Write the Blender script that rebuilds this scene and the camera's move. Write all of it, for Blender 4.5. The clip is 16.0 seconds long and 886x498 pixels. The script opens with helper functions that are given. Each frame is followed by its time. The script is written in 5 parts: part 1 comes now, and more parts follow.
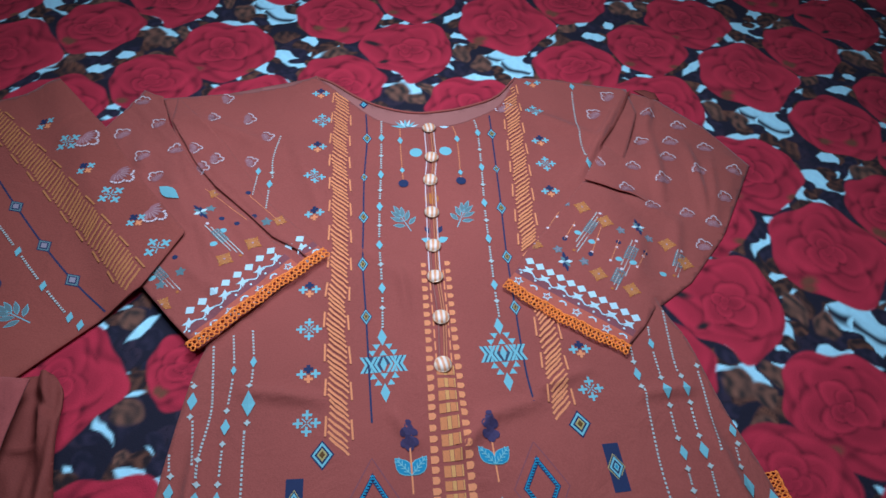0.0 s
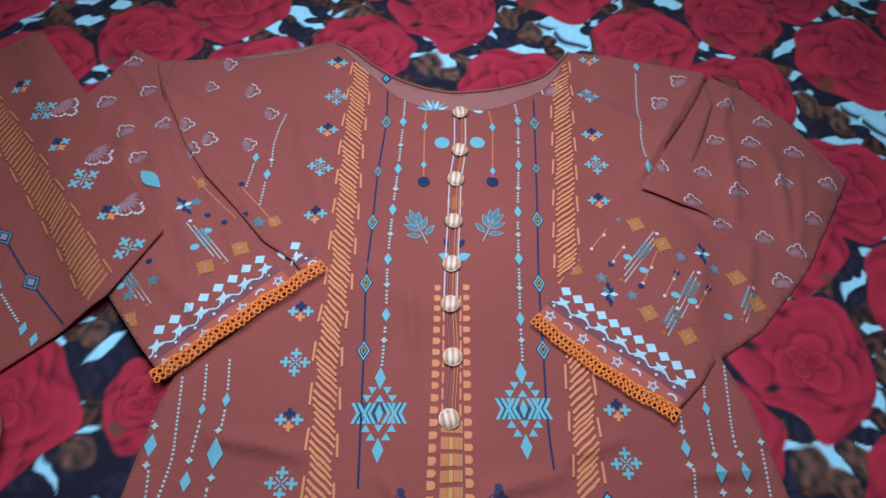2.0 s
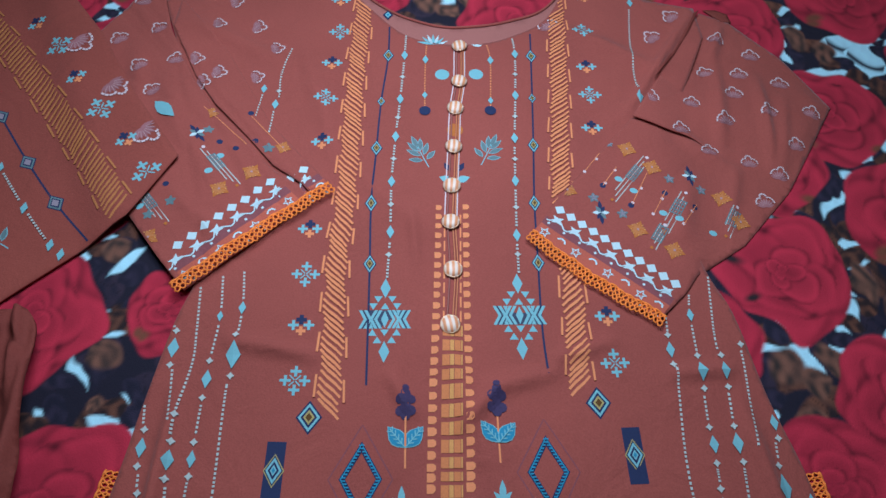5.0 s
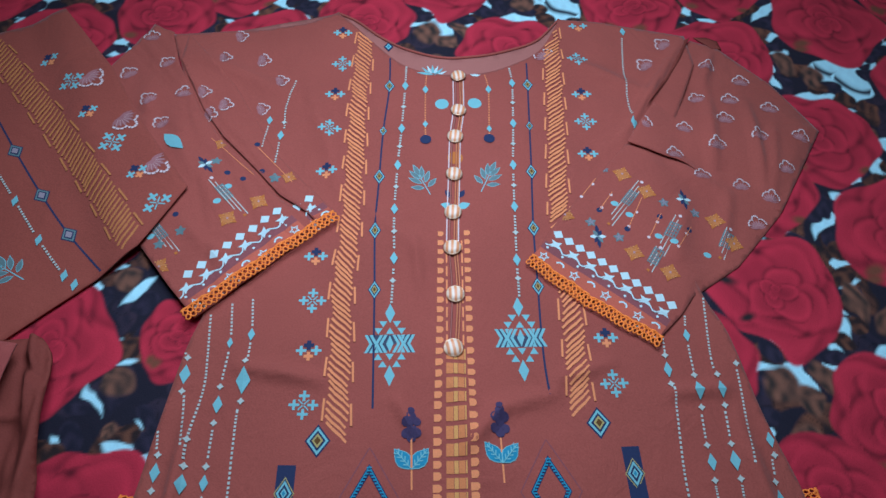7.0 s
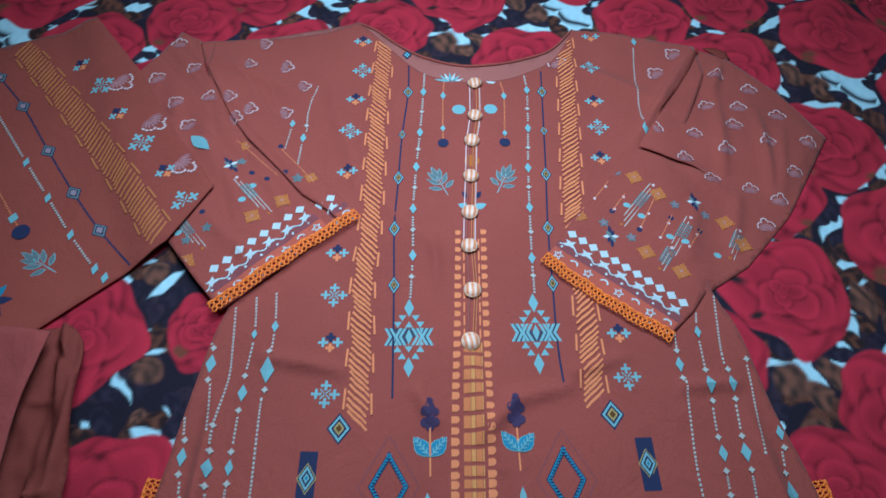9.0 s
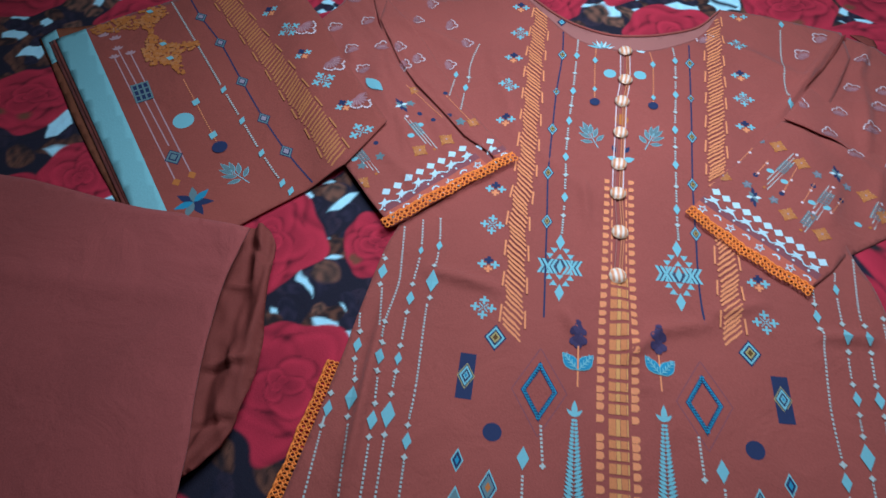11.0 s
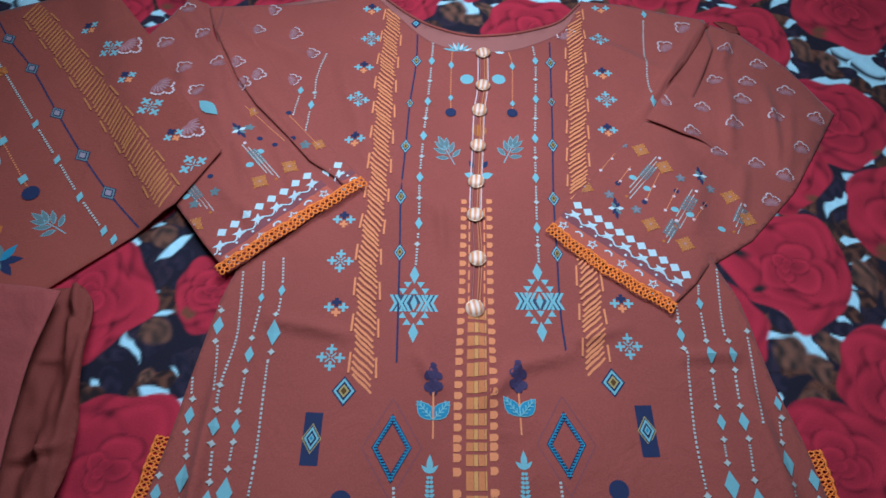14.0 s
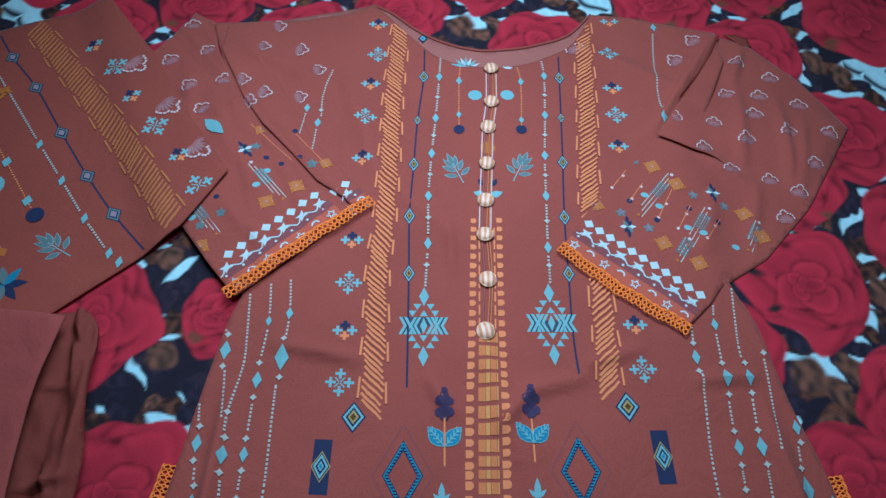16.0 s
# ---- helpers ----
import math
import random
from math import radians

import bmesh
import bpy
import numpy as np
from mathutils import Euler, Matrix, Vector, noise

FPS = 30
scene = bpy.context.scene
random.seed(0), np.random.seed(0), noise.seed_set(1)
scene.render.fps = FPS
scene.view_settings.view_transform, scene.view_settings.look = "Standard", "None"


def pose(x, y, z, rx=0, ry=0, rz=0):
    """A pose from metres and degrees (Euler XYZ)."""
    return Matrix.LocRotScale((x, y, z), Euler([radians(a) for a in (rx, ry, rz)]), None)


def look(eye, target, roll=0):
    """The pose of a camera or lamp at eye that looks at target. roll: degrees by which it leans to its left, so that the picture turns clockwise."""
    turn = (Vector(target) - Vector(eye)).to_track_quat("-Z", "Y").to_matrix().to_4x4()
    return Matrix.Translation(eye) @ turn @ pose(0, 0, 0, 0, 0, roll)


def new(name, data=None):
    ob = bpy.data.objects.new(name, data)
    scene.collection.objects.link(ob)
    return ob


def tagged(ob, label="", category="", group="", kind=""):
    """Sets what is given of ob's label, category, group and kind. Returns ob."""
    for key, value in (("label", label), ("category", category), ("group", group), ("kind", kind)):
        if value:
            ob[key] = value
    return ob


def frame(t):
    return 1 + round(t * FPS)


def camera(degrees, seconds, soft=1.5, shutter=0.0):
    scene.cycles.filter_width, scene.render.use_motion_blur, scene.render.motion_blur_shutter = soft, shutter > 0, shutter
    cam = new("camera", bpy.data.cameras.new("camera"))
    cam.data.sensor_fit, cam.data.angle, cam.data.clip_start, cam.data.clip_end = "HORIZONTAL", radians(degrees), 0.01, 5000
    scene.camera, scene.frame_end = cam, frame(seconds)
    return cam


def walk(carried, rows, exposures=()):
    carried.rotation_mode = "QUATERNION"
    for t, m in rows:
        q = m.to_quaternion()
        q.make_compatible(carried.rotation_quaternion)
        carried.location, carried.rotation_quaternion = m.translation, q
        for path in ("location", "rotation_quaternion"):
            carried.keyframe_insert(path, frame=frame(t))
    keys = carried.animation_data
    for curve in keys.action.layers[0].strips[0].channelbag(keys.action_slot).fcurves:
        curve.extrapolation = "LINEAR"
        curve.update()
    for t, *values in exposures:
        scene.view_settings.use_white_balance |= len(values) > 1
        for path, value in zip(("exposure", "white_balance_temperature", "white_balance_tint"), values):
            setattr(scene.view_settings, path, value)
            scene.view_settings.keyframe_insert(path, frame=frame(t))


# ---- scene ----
cam = camera(64.7, 16.0, soft=1.5, shutter=0.5)
PATH = [
    (0, (-0.075, -0.054, 0.611), (0.157, 1.172, -0.953), 6.0),
    (0.5, (-0.058, -0.035, 0.611), (0.109, 1.183, -0.967), 4.6),
    (1, (-0.038, 0.018, 0.587), (0.128, 1.174, -1.036), 6.1),
    (1.5, (-0.037, 0.066, 0.564), (0.082, 1.154, -1.111), 5.9),
    (2, (-0.034, 0.084, 0.56), (0.058, 1.167, -1.119), 4.9),
    (2.5, (-0.026, 0.072, 0.54), (0.055, 1.063, -1.196), 3.8),
    (3, (-0.025, 0.067, 0.542), (0.062, 1.037, -1.205), 4.3),
    (3.5, (-0.031, 0.044, 0.552), (0.062, 1.022, -1.191), 4.8),
    (4, (-0.035, 0.022, 0.565), (0.064, 1.036, -1.157), 5.2),
    (4.2, (-0.034, 0.02, 0.564), (0.055, 1.033, -1.158), 4.7),
    (6.3, (-0.038, 0.029, 0.576), (0.057, 1.053, -1.139), 4.9),
    (6.5, (-0.037, 0.025, 0.578), (0.056, 1.069, -1.125), 4.5),
    (7, (-0.038, 0.019, 0.587), (0.052, 1.076, -1.108), 3.8),
    (7.5, (-0.046, 0.013, 0.589), (0.035, 1.089, -1.094), 3.3),
    (8, (-0.05, 0.011, 0.594), (0.037, 1.111, -1.074), 3.5),
    (8.5, (-0.049, 0.013, 0.595), (0.037, 1.116, -1.071), 3.7),
    (9, (-0.05, -0.01, 0.593), (0.022, 1.094, -1.073), 3.3),
    (9.5, (-0.113, -0.035, 0.596), (-0.179, 1.07, -1.07), 0.6),
    (9.7, (-0.145, -0.034, 0.593), (-0.295, 1.067, -1.07), -0.4),
    (11.8, (-0.099, -0.148, 0.628), (-0.191, 0.978, -1.023), -0.0),
    (12, (-0.078, -0.137, 0.634), (-0.158, 1.004, -1.006), -1.2),
    (12.5, (-0.057, -0.109, 0.63), (-0.115, 1.04, -1.006), -0.6),
    (13, (-0.059, -0.071, 0.613), (-0.126, 1.034, -1.052), -0.5),
    (13.5, (-0.057, -0.04, 0.605), (-0.075, 1.055, -1.068), 1.0),
    (14, (-0.053, -0.02, 0.593), (0.012, 1.028, -1.109), 4.2),
    (14.5, (-0.052, -0.011, 0.595), (0.036, 1.058, -1.093), 4.9),
    (15, (-0.061, -0.01, 0.591), (0.003, 1.067, -1.093), 4.5),
    (15.5, (-0.059, -0.001, 0.591), (0.005, 1.053, -1.107), 4.0),
    (16, (-0.059, -0.001, 0.592), (-0.004, 1.058, -1.104), 3.4),
]
walk(cam, [(t, look(eye, target, roll)) for t, eye, target, roll in PATH],
     [(0, 0.07, 5730, 7), (1.5, -0.02, 5730, 4), (3.0, -0.02, 5980, 9), (4, -0.02, 6130, 10), (7, -0.03, 5880, 5), (8.8, -0.02, 5830, 6), (9.5, 0.09, 5950, 4), (12, 0.16, 5930, 8),
      (12.7, 0.13, 5980, 10), (13.2, 0.12, 6030, 10), (14, 0.02, 5980, 9), (16, -0.04, 5700, 1)])

from mathutils import geometry
from mathutils.bvhtree import BVHTree

# ---- world, lamp and exposure ----
world = bpy.data.worlds.new("world")
scene.world = world
world.use_nodes = True
world.node_tree.nodes["Background"].inputs["Color"].default_value = (0.54, 0.66, 1.0, 1)
world.node_tree.nodes["Background"].inputs["Strength"].default_value = 0.50


def area_lamp(name, eye, target, size_x, size_y, watts, colour):
    data = bpy.data.lights.new(name, "AREA")
    data.shape, data.size, data.size_y, data.energy, data.color = "RECTANGLE", size_x, size_y, watts, colour
    data.spread = radians(155)
    ob = new(name, data)
    ob.matrix_world = look(eye, target)
    return ob


# added, unseen lamp; hung low to imitate the view's darker edges
LAMP = (-0.045, 0.53, 0.71)
area_lamp("added_light", LAMP, (0.02, 0.4, 0.0), 0.42, 0.42, 5.65, (0.79, 0.85, 1.0))


# ---- materials ----
def material(name, colour, rough=0.8, spread=0.12, scale=60.0, crinkle=0.0, bump=0.0, sheen=0.0, metallic=0.0):
    m = bpy.data.materials.new(name)
    m.use_nodes = True
    nt = m.node_tree
    bsdf = nt.nodes["Principled BSDF"]
    bsdf.inputs["Roughness"].default_value = rough
    bsdf.inputs["Metallic"].default_value = metallic
    bsdf.inputs["Specular IOR Level"].default_value = 0.25
    if sheen:
        bsdf.inputs["Sheen Weight"].default_value = sheen
        bsdf.inputs["Sheen Roughness"].default_value = 0.5
    geo = nt.nodes.new("ShaderNodeNewGeometry")
    broad = nt.nodes.new("ShaderNodeTexNoise")
    broad.inputs["Scale"].default_value = scale * 0.12
    broad.inputs["Detail"].default_value = 3
    fine = nt.nodes.new("ShaderNodeTexNoise")
    fine.inputs["Scale"].default_value = scale * 14
    fine.inputs["Detail"].default_value = 2
    for n in (broad, fine):
        nt.links.new(geo.outputs["Position"], n.inputs["Vector"])
    mix = nt.nodes.new("ShaderNodeMath")
    mix.operation = "ADD"
    nt.links.new(broad.outputs["Fac"], mix.inputs[0])
    nt.links.new(fine.outputs["Fac"], mix.inputs[1])
    ramp = nt.nodes.new("ShaderNodeMapRange")
    ramp.inputs["From Min"].default_value, ramp.inputs["From Max"].default_value = 0.5, 1.5
    ramp.inputs["To Min"].default_value, ramp.inputs["To Max"].default_value = 1 - spread, 1 + spread
    nt.links.new(mix.outputs[0], ramp.inputs["Value"])
    scaled = nt.nodes.new("ShaderNodeVectorMath")
    scaled.operation = "SCALE"
    scaled.inputs[0].default_value = colour
    nt.links.new(ramp.outputs[0], scaled.inputs["Scale"])
    nt.links.new(scaled.outputs[0], bsdf.inputs["Base Color"])
    if bump:
        b = nt.nodes.new("ShaderNodeBump")
        b.inputs["Strength"].default_value = bump
        b.inputs["Distance"].default_value = 0.0006
        nt.links.new(fine.outputs["Fac"], b.inputs["Height"])
        nt.links.new(b.outputs[0], bsdf.inputs["Normal"])
    if crinkle:
        soft = nt.nodes.new("ShaderNodeTexNoise")
        soft.inputs["Scale"].default_value, soft.inputs["Detail"].default_value, soft.inputs["Distortion"].default_value = 16, 4, 0.8
        nt.links.new(geo.outputs["Position"], soft.inputs["Vector"])
        c = nt.nodes.new("ShaderNodeBump")
        c.inputs["Strength"].default_value, c.inputs["Distance"].default_value = crinkle, 0.006
        nt.links.new(soft.outputs["Fac"], c.inputs["Height"])
        nt.links.new(c.outputs[0], b.inputs["Normal"])
    return m


RUST = (0.320, 0.0795, 0.0625)
MATS = {
    "rust": material("rust_cotton", RUST, 0.85, 0.22, 50, crinkle=0.7, bump=0.5, sheen=0.15),
    "shawl": material("shawl_cotton", (0.29, 0.070, 0.052), 0.85, 0.24, 50, crinkle=0.6, bump=0.5, sheen=0.1),
    "under": material("shawl_back", (0.21, 0.070, 0.035), 0.85, 0.3, 50, crinkle=0.6, bump=0.5),
    "rust_plain": material("rust_plain_cotton", (0.315, 0.073, 0.066), 0.85, 0.22, 50, crinkle=0.7, bump=0.5, sheen=0.15),
    "facing": material("pale_facing", (0.37, 0.15, 0.13), 0.85, 0.12, 50, bump=0.4),
    "cyan": material("cyan_print", (0.20, 0.50, 0.56), 0.8, 0.12, 60),
    "teal": material("teal_print", (0.03, 0.26, 0.42), 0.8, 0.2, 60),
    "grey": material("grey_teal_print", (0.13, 0.22, 0.24), 0.8, 0.2, 60),
    "navy": material("navy_print", (0.02, 0.034, 0.095), 0.8, 0.2, 60),
    "orange": material("orange_print", (0.77, 0.285, 0.125), 0.8, 0.15, 60),
    "amber": material("amber_print", (0.48, 0.165, 0.04), 0.8, 0.2, 60),
    "brown": material("olive_print", (0.12, 0.06, 0.015), 0.8, 0.2, 60),
    "white": material("white_print", (0.52, 0.73, 0.78), 0.8, 0.1, 60),
    "lilac": material("lilac_print", (0.66, 0.58, 0.61), 0.8, 0.2, 60),
    "bead": material("pale_bead_print", (0.46, 0.56, 0.54), 0.8, 0.15, 60),
    "salmon": material("salmon_print", (0.62, 0.225, 0.085), 0.8, 0.2, 60),
    "gold": material("gold_print", (0.66, 0.34, 0.11), 0.8, 0.2, 60),
    "dull": material("dull_orange_print", (0.50, 0.20, 0.07), 0.8, 0.2, 60),
    # darker copy of the rust cotton: shade inside folds put into the colour
    "shaded_rust": material("shaded_rust_cotton", (0.205, 0.048, 0.037), 0.85, 0.2, 50, bump=0.5),
    "olive": material("olive_yellow_print", (0.42, 0.36, 0.14), 0.8, 0.2, 60),
    "mesh": material("grey_lilac_print", (0.30, 0.27, 0.33), 0.8, 0.2, 60),
    "faded": material("faded_print", (0.45, 0.29, 0.31), 0.8, 0.25, 60),
    "haze": material("hazy_fan_print", (0.33, 0.15, 0.165), 0.85, 0.35, 90),
    "dusk": material("dusky_violet_print", (0.055, 0.042, 0.105), 0.8, 0.25, 60),
    "slate": material("slate_blue_print", (0.05, 0.07, 0.12), 0.8, 0.2, 60),
    "mauve": material("mauve_print", (0.23, 0.075, 0.085), 0.8, 0.3, 60),
    "coral": material("coral_print", (0.47, 0.115, 0.075), 0.8, 0.25, 60),
    "lace": material("orange_cord", (0.95, 0.27, 0.05), 0.65, 0.2, 70, bump=0.6),
    "cord": material("loop_cord", (0.62, 0.24, 0.12), 0.6, 0.2, 60),
    "band": material("aqua_border", (0.22, 0.52, 0.56), 0.85, 0.1, 40, bump=0.4),
    "wall": material("wall_paint", (0.62, 0.6, 0.55), 0.9, 0.06, 6),
    "floor": material("floor_cement", (0.25, 0.22, 0.2), 0.7, 0.15, 6),
    "wood": material("dark_wood", (0.09, 0.04, 0.02), 0.5, 0.3, 8),
    "metal": material("lamp_housing", (0.7, 0.7, 0.7), 0.5, 0.05, 8),
}


def striped(name):
    m = bpy.data.materials.new(name)
    m.use_nodes = True
    nt = m.node_tree
    tc = nt.nodes.new("ShaderNodeTexCoord")
    wave = nt.nodes.new("ShaderNodeTexWave")
    wave.inputs["Scale"].default_value = 60
    wave.inputs["Distortion"].default_value = 1.2
    nt.links.new(tc.outputs["Object"], wave.inputs["Vector"])
    ramp = nt.nodes.new("ShaderNodeValToRGB")
    ramp.color_ramp.elements[0].position, ramp.color_ramp.elements[1].position = 0.3, 0.7
    ramp.color_ramp.elements[0].color = (0.75, 0.34, 0.16, 1)
    ramp.color_ramp.elements[1].color = (0.85, 0.74, 0.62, 1)
    nt.links.new(wave.outputs["Fac"], ramp.inputs[0])
    nt.links.new(ramp.outputs[0], nt.nodes["Principled BSDF"].inputs["Base Color"])
    nt.nodes["Principled BSDF"].inputs["Roughness"].default_value = 0.45
    return m


MATS["button"] = striped("striped_button_silk")
MATS["gilt"] = material("gilt_rim", (0.65, 0.48, 0.33), 0.35, 0.2, 60, metallic=0.7)


# ---- heights of the cloths ----
def ridge(x, y, x0, y0, x1, y1, width, rise):
    """A soft fold of the cloth along one line."""
    dx, dy = x1 - x0, y1 - y0
    length = math.hypot(dx, dy)
    u = ((x - x0) * dx + (y - y0) * dy) / length ** 2
    v = ((x - x0) * dy - (y - y0) * dx) / length
    end = max(0.0, 1 - (2 * u - 1) ** 2)
    return rise * end * math.exp(-(v / width) ** 2)


def swell(x, y):
    return 0.0025 * noise.noise((x * 3.1, y * 3.1, 0.3)) + 0.0012 * noise.noise((x * 9, y * 9, 4.0))


KURTA_FOLDS = [
    (-0.20, 0.262, -0.105, 0.245, 0.006, 0.006), (0.02, 0.215, 0.10, 0.235, 0.007, 0.005),
    (-0.055, 0.235, -0.03, 0.19, 0.006, 0.005), (0.0, 0.18, 0.045, 0.225, 0.006, 0.005),
    (-0.225, 0.23, -0.235, 0.02, 0.005, 0.008), (0.075, 0.24, 0.15, 0.262, 0.006, 0.004),
    (-0.035, 0.40, -0.03, 0.33, 0.004, 0.004), (0.12, 0.66, 0.25, 0.58, 0.01, 0.005),
    (-0.16, 0.63, -0.10, 0.42, 0.01, 0.004), (0.18, 0.23, 0.25, 0.235, 0.006, 0.005),
    (-0.02, 0.30, 0.05, 0.10, 0.012, 0.004),
    (0.24, 0.22, 0.262, 0.05, 0.007, 0.006), (0.185, 0.51, 0.300, 0.690, 0.0045, 0.007), (-0.30, 0.66, -0.16, 0.58, 0.01, 0.004),
    (-0.10, 0.45, -0.01, 0.36, 0.010, 0.003),
]
SLEEVE_FOLDS = [
    (0.31, 0.62, 0.285, 0.46, 0.007, 0.006), (0.350, 0.59, 0.335, 0.44, 0.006, 0.007), (0.375, 0.56, 0.34, 0.43, 0.005, 0.004),
    (0.24, 0.50, 0.30, 0.44, 0.008, 0.005), (0.25, 0.45, 0.22, 0.36, 0.009, 0.004), (0.33, 0.67, 0.30, 0.60, 0.006, 0.007),
    (0.30, 0.46, 0.27, 0.37, 0.007, 0.005),
    (-0.30, 0.55, -0.23, 0.42, 0.01, 0.004), (-0.34, 0.62, -0.30, 0.45, 0.01, 0.005), (-0.27, 0.42, -0.21, 0.36, 0.008, 0.004),
]


def ease(t):
    t = max(0.0, min(1.0, t))
    return t * t * (3 - 2 * t)


def sheet_z(x, y):
    return swell(x, y)


def kurta_z(x, y):
    return 0.006 + swell(x, y) + 0.0008 * noise.noise((x * 30, y * 12, 1)) + 1.3 * sum(ridge(x, y, *f) for f in KURTA_FOLDS)


def sleeve_z(x, y):
    return 0.0095 - (0.0073 * ease((x - 0.215) / 0.05) if x > 0 else 0.0067 * ease((-x - 0.272) / 0.06)) + swell(x, y) + 0.001 * noise.noise((x * 22, y * 22, 7)) + sum(ridge(x, y, *f) for f in SLEEVE_FOLDS)


def shawl_z(x, y):
    over = ease((x + 0.31 + (y - 0.40) * 0.45 + 0.05) / 0.05)
    return 0.0055 + 0.0105 * over + swell(x, y) + 0.0012 * noise.noise((x * 12, y * 12, 2)) + ridge(x, y, -0.5, 0.66, -0.3, 0.4, 0.02, 0.002)


def trousers_z(x, y):
    return 0.030 + swell(x, y) + 0.003 * noise.noise((x * 7, y * 7, 5)) + ridge(x, y, -0.7, 0.2, -0.35, 0.19, 0.012, 0.003) + ridge(x, y, -0.50, 0.232, -0.372, 0.243, 0.003, -0.0025) + ridge(x, y, -0.46, 0.10, -0.372, 0.24, 0.012, 0.002)


# ---- building ----
def smooth_line(points, step=0.006):
    """A curve through the points (Catmull-Rom), in steps."""
    pts = [Vector(p) for p in points]
    pts = [pts[0] * 2 - pts[1], *pts, pts[-1] * 2 - pts[-2]]
    out = []
    for a, b, c, d in zip(pts, pts[1:], pts[2:], pts[3:]):
        n = max(1, round((c - b).length / step))
        for i in range(n):
            t = i / n
            out.append(0.5 * ((2 * b) + (c - a) * t + (2 * a - 5 * b + 4 * c - d) * t * t + (3 * b - a - 3 * c + d) * t ** 3))
    return [*out, pts[-2]]


def link(name, bm, mats, parent=None, label="", smooth=True):
    me = bpy.data.meshes.new(name)
    bm.to_mesh(me)
    bm.free()
    for m in mats if isinstance(mats, (list, tuple)) else [mats]:
        me.materials.append(m)
    if smooth:
        me.polygons.foreach_set("use_smooth", [True] * len(me.polygons))
    ob = new(name, me)
    if parent:
        ob.parent = parent
    return tagged(ob, label)


def thing(name, label, category, group="", kind=""):
    return tagged(new(name), label, category, group, kind)


def inside(x, y, poly):
    odd, j = False, len(poly) - 1
    for i in range(len(poly)):
        xi, yi, xj, yj = *poly[i], *poly[j]
        if (yi > y) != (yj > y) and x < (xj - xi) * (y - yi) / (yj - yi) + xi:
            odd = not odd
        j = i
    return odd


def cloth(name, outline, height, mat, parent, step=0.005, thick=0.0012, label=""):
    """A cloth with that outline, laid on the heights, with a thickness."""
    edge = []
    for a, b in zip(outline, [*outline[1:], outline[0]]):
        a, b = Vector(a), Vector(b)
        n = max(1, round((b - a).length / step))
        edge += [a.lerp(b, i / n) for i in range(n)]
    poly = [(p.x, p.y) for p in edge]
    xs, ys = [p[0] for p in poly], [p[1] for p in poly]
    pts = list(edge)
    rng = random.Random(5)
    ny = int((max(ys) - min(ys)) / step)
    nx = int((max(xs) - min(xs)) / step)
    near = np.array(poly)
    for j in range(ny + 1):
        for i in range(nx + 1):
            x = min(xs) + (i + 0.5 * (j % 2)) * step + rng.uniform(-0.1, 0.1) * step
            y = min(ys) + j * step + rng.uniform(-0.1, 0.1) * step
            if inside(x, y, poly) and np.min((near[:, 0] - x) ** 2 + (near[:, 1] - y) ** 2) > (0.5 * step) ** 2:
                pts.append(Vector((x, y)))
    n = len(edge)
    verts, _, faces, *_ = geometry.delaunay_2d_cdt(pts, [(i, (i + 1) % n) for i in range(n)], [], 1, 1e-6)
    bm = bmesh.new()
    vs = [bm.verts.new((v.x, v.y, height(v.x, v.y))) for v in verts]
    for f in faces:
        bm.faces.new([vs[i] for i in f])
    bmesh.ops.recalc_face_normals(bm, faces=bm.faces)
    if sum(f.normal.z for f in bm.faces) < 0:
        bmesh.ops.reverse_faces(bm, faces=bm.faces)
    ob = link(name, bm, mat, parent, label)
    mod = ob.modifiers.new("thickness", "SOLIDIFY")
    mod.thickness, mod.offset = thick, -1
    return ob


